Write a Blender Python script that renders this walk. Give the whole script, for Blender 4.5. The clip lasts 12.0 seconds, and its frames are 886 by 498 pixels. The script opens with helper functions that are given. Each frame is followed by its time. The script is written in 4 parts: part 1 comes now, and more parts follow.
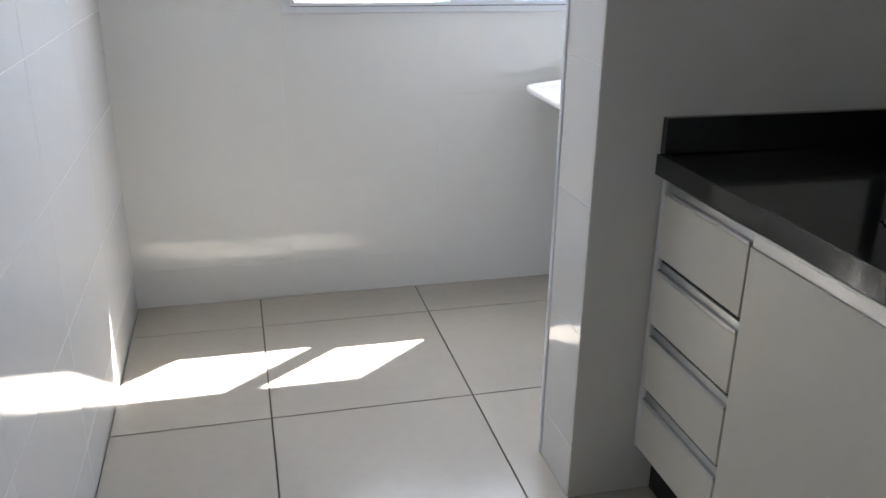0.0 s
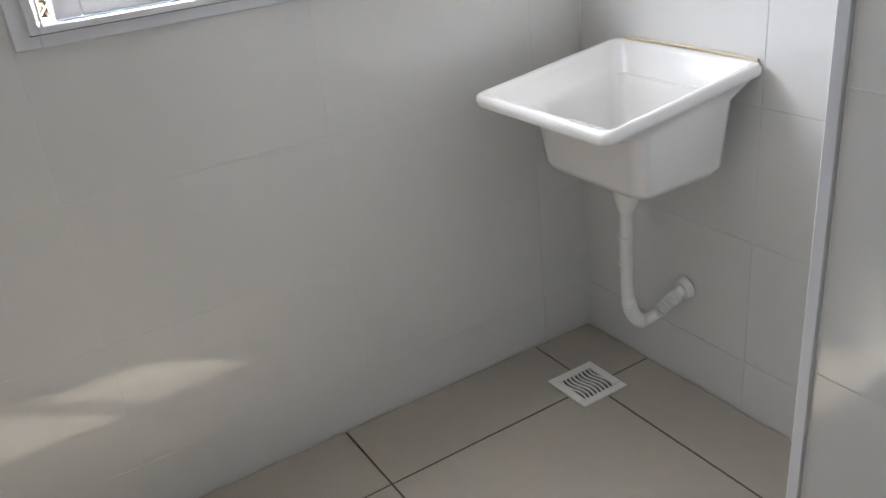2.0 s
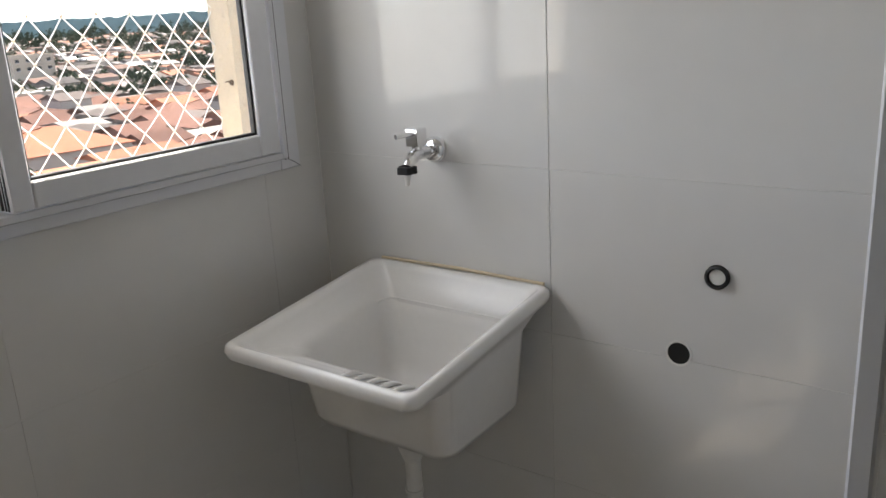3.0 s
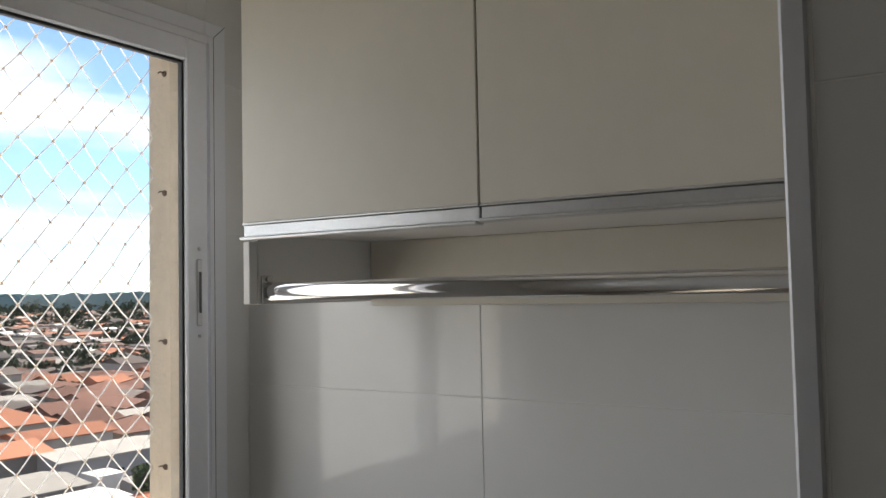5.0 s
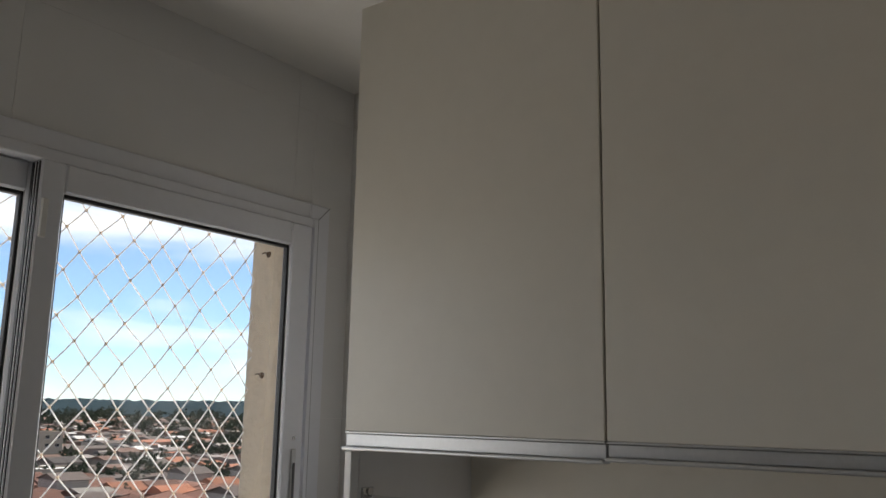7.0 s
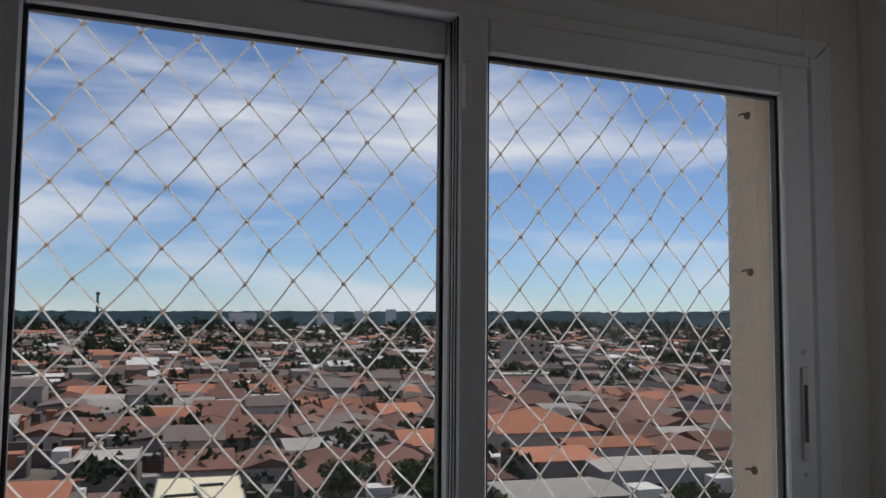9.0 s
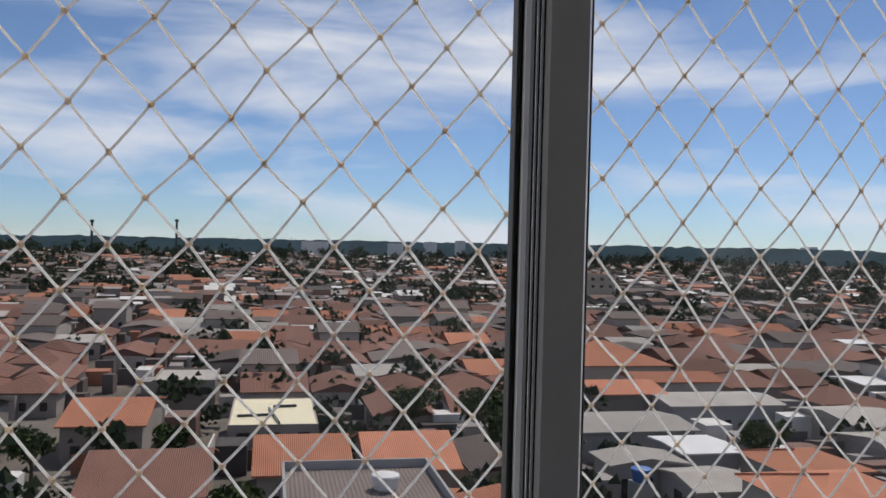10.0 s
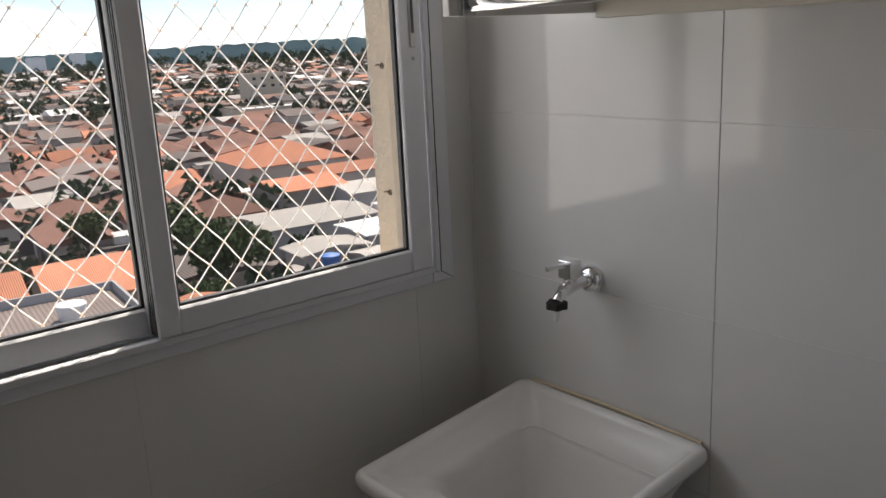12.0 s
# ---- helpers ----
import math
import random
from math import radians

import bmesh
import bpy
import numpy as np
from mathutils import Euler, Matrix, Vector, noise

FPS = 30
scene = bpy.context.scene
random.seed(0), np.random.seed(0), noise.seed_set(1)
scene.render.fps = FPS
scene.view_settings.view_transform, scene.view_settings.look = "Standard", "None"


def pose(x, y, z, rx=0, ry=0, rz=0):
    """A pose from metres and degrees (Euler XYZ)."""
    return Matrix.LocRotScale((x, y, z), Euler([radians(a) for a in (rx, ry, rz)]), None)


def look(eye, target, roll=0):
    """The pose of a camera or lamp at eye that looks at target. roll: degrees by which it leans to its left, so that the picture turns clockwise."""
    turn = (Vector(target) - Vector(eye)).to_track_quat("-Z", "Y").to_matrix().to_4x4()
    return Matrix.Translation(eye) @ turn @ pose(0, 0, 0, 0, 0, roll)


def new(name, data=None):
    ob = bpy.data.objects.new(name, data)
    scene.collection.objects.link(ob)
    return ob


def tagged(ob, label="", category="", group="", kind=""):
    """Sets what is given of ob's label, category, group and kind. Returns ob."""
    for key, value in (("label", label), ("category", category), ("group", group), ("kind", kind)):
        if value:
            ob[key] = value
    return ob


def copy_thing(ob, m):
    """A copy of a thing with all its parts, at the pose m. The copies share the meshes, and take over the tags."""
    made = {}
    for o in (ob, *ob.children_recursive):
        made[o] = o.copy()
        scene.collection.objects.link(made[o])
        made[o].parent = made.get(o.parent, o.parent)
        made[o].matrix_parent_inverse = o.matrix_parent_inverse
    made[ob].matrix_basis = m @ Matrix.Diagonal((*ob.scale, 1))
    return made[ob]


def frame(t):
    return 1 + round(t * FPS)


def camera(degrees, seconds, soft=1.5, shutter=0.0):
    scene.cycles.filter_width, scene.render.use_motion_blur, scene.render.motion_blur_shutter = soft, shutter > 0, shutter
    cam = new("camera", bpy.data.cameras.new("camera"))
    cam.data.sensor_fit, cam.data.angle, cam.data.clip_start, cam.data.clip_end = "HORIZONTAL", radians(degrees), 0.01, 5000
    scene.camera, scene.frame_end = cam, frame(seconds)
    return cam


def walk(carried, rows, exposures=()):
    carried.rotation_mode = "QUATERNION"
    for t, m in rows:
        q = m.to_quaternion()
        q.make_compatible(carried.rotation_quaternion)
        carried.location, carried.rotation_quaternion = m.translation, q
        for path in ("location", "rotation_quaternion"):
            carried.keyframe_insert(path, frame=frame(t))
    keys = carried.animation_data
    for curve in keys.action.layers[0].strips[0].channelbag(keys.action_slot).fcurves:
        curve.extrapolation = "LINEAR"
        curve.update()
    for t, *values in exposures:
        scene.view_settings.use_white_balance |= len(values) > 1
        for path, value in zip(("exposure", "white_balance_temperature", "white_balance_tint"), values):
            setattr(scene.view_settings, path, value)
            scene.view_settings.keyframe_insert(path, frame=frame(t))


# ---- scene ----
PATH = [
    (0, (0.07, -3.076, 1.36), (0.522, -1.263, 0.646), 0.8),
    (0.5, (0.032, -2.808, 1.314), (0.396, -0.969, 0.619), 0.6),
    (1, (0.001, -2.456, 1.285), (0.45, -0.664, 0.519), -2.2),
    (1.5, (0.033, -2.055, 1.295), (0.685, -0.353, 0.471), -4.5),
    (2, (0.115, -1.687, 1.332), (1.003, -0.116, 0.471), -6.2),
    (2.5, (0.219, -1.387, 1.3), (1.518, -0.078, 0.528), -4.6),
    (3, (0.241, -1.3, 1.394), (1.777, -0.15, 0.83), -3.2),
    (3.5, (0.23, -1.311, 1.426), (1.854, -0.179, 1.143), -0.1),
    (3.7, (0.241, -1.312, 1.452), (1.881, -0.188, 1.24), 0.4),
    (5.5, (0.248, -1.3, 1.643), (1.936, -0.24, 1.802), -1.5),
    (6, (0.227, -1.256, 1.678), (1.896, -0.174, 1.885), -0.7),
    (6.5, (0.239, -1.235, 1.719), (1.882, -0.14, 2.039), 0.2),
    (8.5, (0.255, -1.153, 1.788), (1.306, 0.524, 2.079), 1.6),
    (9, (0.451, -0.941, 1.744), (1.213, 0.901, 1.901), 0.5),
    (9.5, (0.563, -0.756, 1.703), (1.226, 1.13, 1.761), 1.1),
    (10, (0.578, -0.621, 1.676), (1.189, 1.284, 1.667), 1.5),
    (10.5, (0.568, -0.693, 1.649), (1.188, 1.204, 1.528), 1.0),
    (11, (0.528, -0.895, 1.609), (1.283, 0.943, 1.382), 1.8),
    (11.5, (0.474, -1.109, 1.582), (1.52, 0.564, 1.252), 0.1),
    (12, (0.408, -1.281, 1.559), (1.637, 0.219, 1.069), -2.9),
]
EXPOSURES = [(0.0, 3.75, 6100, 10), (1.0, 3.4, 6300, 10), (2.0, 3.2, 6500, 10), (2.5, 2.75, 6700, 11), (3.0, 1.95, 7000, 10), (3.5, 1.3, 7000, 10), (5.5, 1.05, 7000, 9), (6.5, 0.7, 7000, 10),
             (8.3, 0.3, 6700, 11), (8.6, -0.42, 6400, 11), (9.0, -0.28, 6500, 12), (9.5, -0.32, 6500, 13), (10.5, 0.0, 6600, 13), (11.3, 0.08, 6800, 13), (11.6, 0.2, 6900, 13), (12.0, 0.98, 7100, 13)]
cam = camera(55.9, 12.0)
walk(cam, [(t, look(eye, target, roll)) for t, eye, target, roll in PATH], EXPOSURES)

# ---- sky and sun ----
SUN_WAY = Vector((-0.468, -0.385, -1.0)).normalized()
world = bpy.data.worlds.new("sky_world")
scene.world = world
world.use_nodes = True
wn, wl = world.node_tree.nodes, world.node_tree.links
wn.clear()
sky = wn.new("ShaderNodeTexSky")
sky.sky_type, sky.sun_disc = "NISHITA", False
sky.sun_elevation = math.asin(-SUN_WAY.z)
sky.sun_rotation = math.atan2(-SUN_WAY.x, -SUN_WAY.y)
sky.dust_density, sky.ozone_density, sky.altitude = 0.1, 4.0, 1500
coord = wn.new("ShaderNodeTexCoord")
stretch = wn.new("ShaderNodeMapping")
stretch.inputs["Scale"].default_value = (1.45, 1.45, 8.0)
stretch.inputs["Location"].default_value = (0.35, 0.2, 0.25)
wl.new(coord.outputs["Generated"], stretch.inputs[0])
cloud = wn.new("ShaderNodeTexNoise")
cloud.inputs["Scale"].default_value, cloud.inputs["Detail"].default_value = 1.5, 9.0
cloud.inputs["Roughness"].default_value, cloud.inputs["Distortion"].default_value = 0.55, 0.3
wl.new(stretch.outputs[0], cloud.inputs["Vector"])
cover = wn.new("ShaderNodeValToRGB")
cover.color_ramp.elements[0].position, cover.color_ramp.elements[1].position = 0.45, 0.66
wl.new(cloud.outputs["Fac"], cover.inputs[0])
sky_mix = wn.new("ShaderNodeMix")
sky_mix.data_type = "RGBA"
sky_mix.inputs["B"].default_value = (8.6, 9.0, 9.8, 1)
wl.new(cover.outputs[0], sky_mix.inputs["Factor"])
tone = wn.new("ShaderNodeMix")
tone.data_type, tone.blend_type = "RGBA", "MULTIPLY"
tone.inputs["Factor"].default_value = 1.0
low = wn.new("ShaderNodeSeparateXYZ")
wl.new(coord.outputs["Generated"], low.inputs[0])
climb = wn.new("ShaderNodeMapRange")
climb.inputs["From Max"].default_value = 0.22
wl.new(low.outputs["Z"], climb.inputs[0])
air = wn.new("ShaderNodeMix")
air.data_type = "RGBA"
air.inputs["A"].default_value, air.inputs["B"].default_value = (0.78, 0.92, 1.12, 1), (0.95, 0.97, 1.04, 1)
wl.new(climb.outputs[0], air.inputs["Factor"])
wl.new(air.outputs["Result"], tone.inputs["B"])
wl.new(sky.outputs[0], tone.inputs["A"])
wl.new(tone.outputs["Result"], sky_mix.inputs["A"])
back = wn.new("ShaderNodeBackground")
back.inputs["Strength"].default_value = 0.11
wl.new(sky_mix.outputs["Result"], back.inputs[0])
wout = wn.new("ShaderNodeOutputWorld")
wl.new(back.outputs[0], wout.inputs[0])

sun = new("sun", bpy.data.lights.new("sun", "SUN"))
sun.data.energy, sun.data.angle, sun.data.color = 4.0, radians(0.5), (1.0, 0.95, 0.88)
sun.matrix_world = look((0, 0, 60), Vector((0, 0, 60)) + SUN_WAY)

# the sky's light in the window's opening
day = new("window_daylight", bpy.data.lights.new("window_daylight", "AREA"))
day.data.shape, day.data.size, day.data.size_y, day.data.energy, day.data.color = "RECTANGLE", 1.05, 0.92, 2.4, (0.97, 0.98, 1.0)
day.matrix_world = look((0.848, 0.055, 1.605), (0.848, -1, 1.605))

# ---- materials ----


def material(name, color, rough=0.5, metal=0.0, var=0.06, scale=6.0, bump=0.0, bump_scale=60.0, random_tint=0.0, coat=0.0, spec=0.5):
    """A Principled surface with colour variation at two scales and a fine relief."""
    m = bpy.data.materials.new(name)
    m.use_nodes = True
    n, l = m.node_tree.nodes, m.node_tree.links
    b = n["Principled BSDF"]
    b.inputs["Metallic"].default_value = metal
    b.inputs["Coat Weight"].default_value = coat
    b.inputs["Specular IOR Level"].default_value = spec
    c = n.new("ShaderNodeTexCoord")
    t1, t2 = n.new("ShaderNodeTexNoise"), n.new("ShaderNodeTexNoise")
    for t, s in ((t1, scale), (t2, scale * 9)):
        t.inputs["Scale"].default_value, t.inputs["Detail"].default_value = s, 4
        l.new(c.outputs["Object"], t.inputs["Vector"])
    add = n.new("ShaderNodeMath")
    add.operation = "ADD"
    l.new(t1.outputs["Fac"], add.inputs[0])
    l.new(t2.outputs["Fac"], add.inputs[1])
    rng = n.new("ShaderNodeMapRange")
    rng.inputs["From Min"].default_value, rng.inputs["From Max"].default_value = 0.6, 1.4
    rng.inputs["To Min"].default_value, rng.inputs["To Max"].default_value = 1 - var, 1 + var
    l.new(add.outputs[0], rng.inputs[0])
    value = rng.outputs[0]
    if random_tint:
        info = n.new("ShaderNodeObjectInfo")
        r2 = n.new("ShaderNodeMapRange")
        r2.inputs["To Min"].default_value, r2.inputs["To Max"].default_value = 1 - random_tint, 1 + random_tint
        l.new(info.outputs["Random"], r2.inputs[0])
        mul = n.new("ShaderNodeMath")
        mul.operation = "MULTIPLY"
        l.new(value, mul.inputs[0])
        l.new(r2.outputs[0], mul.inputs[1])
        value = mul.outputs[0]
    tint = n.new("ShaderNodeVectorMath")
    tint.operation = "SCALE"
    tint.inputs[0].default_value = color
    l.new(value, tint.inputs["Scale"])
    l.new(tint.outputs[0], b.inputs["Base Color"])
    rr = n.new("ShaderNodeMapRange")
    rr.inputs["To Min"].default_value, rr.inputs["To Max"].default_value = rough * 0.8, min(1, rough * 1.2)
    l.new(t1.outputs["Fac"], rr.inputs[0])
    l.new(rr.outputs[0], b.inputs["Roughness"])
    if bump:
        t3 = n.new("ShaderNodeTexNoise")
        t3.inputs["Scale"].default_value = bump_scale
        l.new(c.outputs["Object"], t3.inputs["Vector"])
        bp = n.new("ShaderNodeBump")
        bp.inputs["Strength"].default_value, bp.inputs["Distance"].default_value = bump, 0.01
        l.new(t3.outputs["Fac"], bp.inputs["Height"])
        l.new(bp.outputs[0], b.inputs["Normal"])
    return m


def island_material(name, stops, rough=0.85):
    """Colours picked piece by piece out of a ramp, for joined far pieces."""
    m = bpy.data.materials.new(name)
    m.use_nodes = True
    n, l = m.node_tree.nodes, m.node_tree.links
    b = n["Principled BSDF"]
    b.inputs["Roughness"].default_value, b.inputs["Specular IOR Level"].default_value = rough, 0.1
    g, r = n.new("ShaderNodeNewGeometry"), n.new("ShaderNodeValToRGB")
    r.color_ramp.interpolation = "CONSTANT"
    while len(r.color_ramp.elements) < len(stops):
        r.color_ramp.elements.new(0.5)
    for e, (p, c) in zip(r.color_ramp.elements, stops):
        e.position, e.color = p, (*c, 1)
    l.new(g.outputs["Random Per Island"], r.inputs[0])
    noise_t = n.new("ShaderNodeTexNoise")
    noise_t.inputs["Scale"].default_value = 0.6
    co = n.new("ShaderNodeTexCoord")
    l.new(co.outputs["Object"], noise_t.inputs["Vector"])
    rng = n.new("ShaderNodeMapRange")
    rng.inputs["To Min"].default_value, rng.inputs["To Max"].default_value = 0.7, 1.3
    l.new(noise_t.outputs["Fac"], rng.inputs[0])
    sc = n.new("ShaderNodeVectorMath")
    sc.operation = "SCALE"
    l.new(r.outputs[0], sc.inputs[0])
    l.new(rng.outputs[0], sc.inputs["Scale"])
    l.new(sc.outputs[0], b.inputs["Base Color"])
    return m


def roof_material(name, color, ribs, depth):
    """Roof covering with rows of tiles or ribs down the slope."""
    m = material(name, color, 0.85, var=0.22, scale=0.5, random_tint=0.3, spec=0.1)
    n, l = m.node_tree.nodes, m.node_tree.links
    b = n["Principled BSDF"]
    c = n.new("ShaderNodeTexCoord")
    w = n.new("ShaderNodeTexWave")
    w.bands_direction = "X"
    w.inputs["Scale"].default_value = ribs
    l.new(c.outputs["Object"], w.inputs["Vector"])
    bp = n.new("ShaderNodeBump")
    bp.inputs["Strength"].default_value, bp.inputs["Distance"].default_value = 0.9, depth
    l.new(w.outputs["Fac"], bp.inputs["Height"])
    l.new(bp.outputs[0], b.inputs["Normal"])
    return m


M_TILE = material("glazed_white_tile", (0.665, 0.66, 0.645), 0.08, var=0.02, scale=1.5, bump=0.025, bump_scale=4, random_tint=0.01)
M_GROUT = material("pale_grout", (0.76, 0.75, 0.73), 0.6, var=0.04)
M_FLOOR = material("beige_porcelain", (0.41, 0.375, 0.325), 0.21, var=0.04, scale=3, random_tint=0.02)
M_FGROUT = material("brown_grout", (0.10, 0.08, 0.065), 0.85, var=0.15)
M_PAINT = material("white_ceiling_paint", (0.74, 0.72, 0.68), 0.8, var=0.03, scale=2, bump=0.06, bump_scale=180)
M_ALU = material("white_coated_aluminium", (0.68, 0.69, 0.72), 0.32, var=0.03, scale=8, bump=0.01)
M_PROFILE = material("brushed_aluminium", (0.6, 0.6, 0.6), 0.38, metal=0.9, var=0.06, scale=20)
M_GASKET = material("black_rubber", (0.012, 0.012, 0.013), 0.6)
M_CAB = material("cream_laminate", (0.64, 0.605, 0.53), 0.42, var=0.025, scale=4, bump=0.03, bump_scale=250)
M_CABW = material("white_board", (0.72, 0.70, 0.67), 0.45, var=0.02, scale=4)
M_CHROME = material("chrome", (0.82, 0.82, 0.83), 0.06, metal=1.0, var=0.02)
M_GRANITE = material("black_granite", (0.012, 0.014, 0.015), 0.12, var=0.5, scale=60, coat=0.3)
M_SINK = material("white_marble_resin", (0.76, 0.75, 0.73), 0.16, var=0.02, scale=8, bump=0.02, bump_scale=20)
M_PLASTIC = material("white_plastic", (0.74, 0.73, 0.70), 0.35, var=0.03, scale=20)
# near-black that paints in the shade of holes, gaps and the toe recess
M_DARK = material("painted_shade_black", (0.01, 0.01, 0.01), 0.7)
M_NET = material("white_nylon_cord", (0.88, 0.87, 0.85), 0.6, var=0.05, scale=60)
M_KNOT = material("tan_nylon_knot", (0.86, 0.74, 0.62), 0.6, var=0.08, scale=60)
for cord_mat, through_tint in ((M_NET, (0.98, 0.96, 0.93, 1)), (M_KNOT, (0.95, 0.84, 0.72, 1))):
    nn, nl = cord_mat.node_tree.nodes, cord_mat.node_tree.links
    net_thin, net_mix = nn.new("ShaderNodeBsdfTranslucent"), nn.new("ShaderNodeMixShader")
    net_thin.inputs[0].default_value = through_tint
    net_mix.inputs[0].default_value = 0.8
    nl.new(nn["Principled BSDF"].outputs[0], net_mix.inputs[1])
    nl.new(net_thin.outputs[0], net_mix.inputs[2])
    nl.new(net_mix.outputs[0], nn["Material Output"].inputs[0])
M_STUCCO = material("cream_exterior_render", (0.80, 0.665, 0.49), 0.85, var=0.12, scale=5, bump=0.5, bump_scale=70)
M_STEEL = material("stainless_steel", (0.5, 0.5, 0.5), 0.25, metal=1.0, var=0.05, scale=30)
M_GLASS = bpy.data.materials.new("clear_glass")
M_GLASS.use_nodes = True
gn, gl = M_GLASS.node_tree.nodes, M_GLASS.node_tree.links
gn.remove(gn["Principled BSDF"])
g_t, g_g, g_m = gn.new("ShaderNodeBsdfTransparent"), gn.new("ShaderNodeBsdfGlossy"), gn.new("ShaderNodeMixShader")
g_t.inputs[0].default_value = (0.95, 0.96, 0.96, 1)
g_g.inputs["Roughness"].default_value = 0.0
g_m.inputs[0].default_value = 0.05
gl.new(g_t.outputs[0], g_m.inputs[1])
gl.new(g_g.outputs[0], g_m.inputs[2])
gl.new(g_m.outputs[0], gn["Material Output"].inputs[0])

# ---- mesh helpers ----


def mesh_of(name, bm, mat, smooth=False):
    bmesh.ops.recalc_face_normals(bm, faces=bm.faces[:])
    me = bpy.data.meshes.new(name)
    bm.to_mesh(me)
    bm.free()
    me.materials.append(mat)
    if smooth:
        for p in me.polygons:
            p.use_smooth = True
        me.set_sharp_from_angle(angle=radians(55))
    return me


def part(name, bm, mat, parent=None, label="", smooth=False):
    ob = new(name, mesh_of(name, bm, mat, smooth))
    ob.parent = parent
    return tagged(ob, label)


def empty(name, at, label, category, group="", kind=""):
    ob = new(name)
    ob.empty_display_size = 0.05
    ob.location = at
    return tagged(ob, label, category, group, kind)


def box(x0, x1, y0, y1, z0, z1, bevel=0.0, seg=1, bm=None):
    """A box between the given bounds, with bevelled edges; joined to bm if given."""
    b = bmesh.new()
    bmesh.ops.create_cube(b, size=1)
    for v in b.verts:
        v.co = (x0 + (x1 - x0) * (v.co.x + 0.5), y0 + (y1 - y0) * (v.co.y + 0.5), z0 + (z1 - z0) * (v.co.z + 0.5))
    if bevel:
        bmesh.ops.bevel(b, geom=b.edges[:], offset=bevel, segments=seg, affect="EDGES", profile=0.6)
    return merge(bm, b) if bm is not None else b


def merge(bm, b):
    vs = {v: bm.verts.new(v.co) for v in b.verts}
    for f in b.faces:
        bm.faces.new([vs[v] for v in f.verts])
    b.free()
    return bm


def tube(points, radii, n=12, bm=None, cap=True):
    """A round tube along the points, with a radius for each."""
    bm = bm or bmesh.new()
    pts = [Vector(p) for p in points]
    if not isinstance(radii, (list, tuple)):
        radii = [radii] * len(pts)
    rings, side = [], None
    for i, p in enumerate(pts):
        d = (pts[min(i + 1, len(pts) - 1)] - pts[max(i - 1, 0)]).normalized()
        if side is None:
            side = d.orthogonal().normalized()
        side = (side - d * side.dot(d)).normalized()
        up = d.cross(side)
        rings.append([bm.verts.new(p + radii[i] * (side * math.cos(a) + up * math.sin(a))) for a in [2 * math.pi * k / n for k in range(n)]])
    for a, b in zip(rings, rings[1:]):
        for k in range(n):
            bm.faces.new((a[k], a[(k + 1) % n], b[(k + 1) % n], b[k]))
    if cap:
        bm.faces.new(rings[0])
        bm.faces.new(rings[-1])
    return bm


def smooth_path(points, steps=8):
    """A Catmull-Rom line through the points."""
    p = [Vector(q) for q in points]
    p = [p[0] * 2 - p[1]] + p + [p[-1] * 2 - p[-2]]
    out = []
    for i in range(1, len(p) - 2):
        for k in range(steps):
            t = k / steps
            a, b, c, d = p[i - 1:i + 3]
            out.append(0.5 * (2 * b + (c - a) * t + (2 * a - 5 * b + 4 * c - d) * t * t + (3 * b - a - 3 * c + d) * t ** 3))
    return out + [p[-2]]


def loft(rings, cap_first=True, cap_last=True):
    bm = bmesh.new()
    made = [[bm.verts.new(p) for p in r] for r in rings]
    n = len(made[0])
    for a, b in zip(made, made[1:]):
        for k in range(n):
            bm.faces.new((a[k], a[(k + 1) % n], b[(k + 1) % n], b[k]))
    if cap_first:
        bm.faces.new(made[0])
    if cap_last:
        bm.faces.new(made[-1])
    return bm


def rounded(x0, x1, y0, y1, r, z, n=6):
    """Points of a rounded rectangle at height z (a number or a function of x, y)."""
    out = []
    for cx, cy, a0 in ((x1 - r, y1 - r, 0), (x0 + r, y1 - r, 90), (x0 + r, y0 + r, 180), (x1 - r, y0 + r, 270)):
        for k in range(n + 1):
            a = radians(a0 + 90 * k / n)
            x, y = cx + r * math.cos(a), cy + r * math.sin(a)
            out.append((x, y, z(x, y) if callable(z) else z))
    return out


# ---- the room's numbers ----
XL, XR = -0.357, 1.545          # side walls
PX, PY0, PY1 = 0.820, -1.428, -1.214  # partition beside the opening: its end, kitchen face, laundry face
YB, ZC = -4.3, 2.446            # back wall, ceiling
KX = 1.60                       # kitchen wall behind the counter
ROWS_Z = [0.0, 0.146, 0.463, 0.780, 1.097, 1.414, 1.731, 2.048, 2.365, ZC]
HOLE = (0.262, 1.432, 1.097, 2.135)  # window opening in the wall

# ---- structure ----
wall_n = bmesh.new()
T = 0.0008
box(XL - 0.15, HOLE[0], T, 0.11, -0.1, ZC + 0.15, bm=wall_n)
box(HOLE[1], KX + 0.15, T, 0.11, -0.1, ZC + 0.15, bm=wall_n)
box(HOLE[0], HOLE[1], T, 0.11, -0.1, HOLE[2], bm=wall_n)
box(HOLE[0], HOLE[1], T, 0.11, HOLE[3], ZC + 0.15, bm=wall_n)
wall_window = tagged(part("wall_north", wall_n, M_GROUT), "white glazed tile wall under and around the sliding window", "wall", kind="structure")
wall_end = tagged(part("wall_east", box(XR + 0.0016, XR + 0.15, PY0, T, -0.1, ZC + 0.15), M_GROUT), "white glazed tile wall behind the laundry sink", "wall", kind="structure")
wall_left = tagged(part("wall_west", box(XL - 0.15, XL - T, YB, T, -0.1, ZC + 0.15), M_GROUT), "glossy white tile wall along the walkway", "wall", kind="structure")
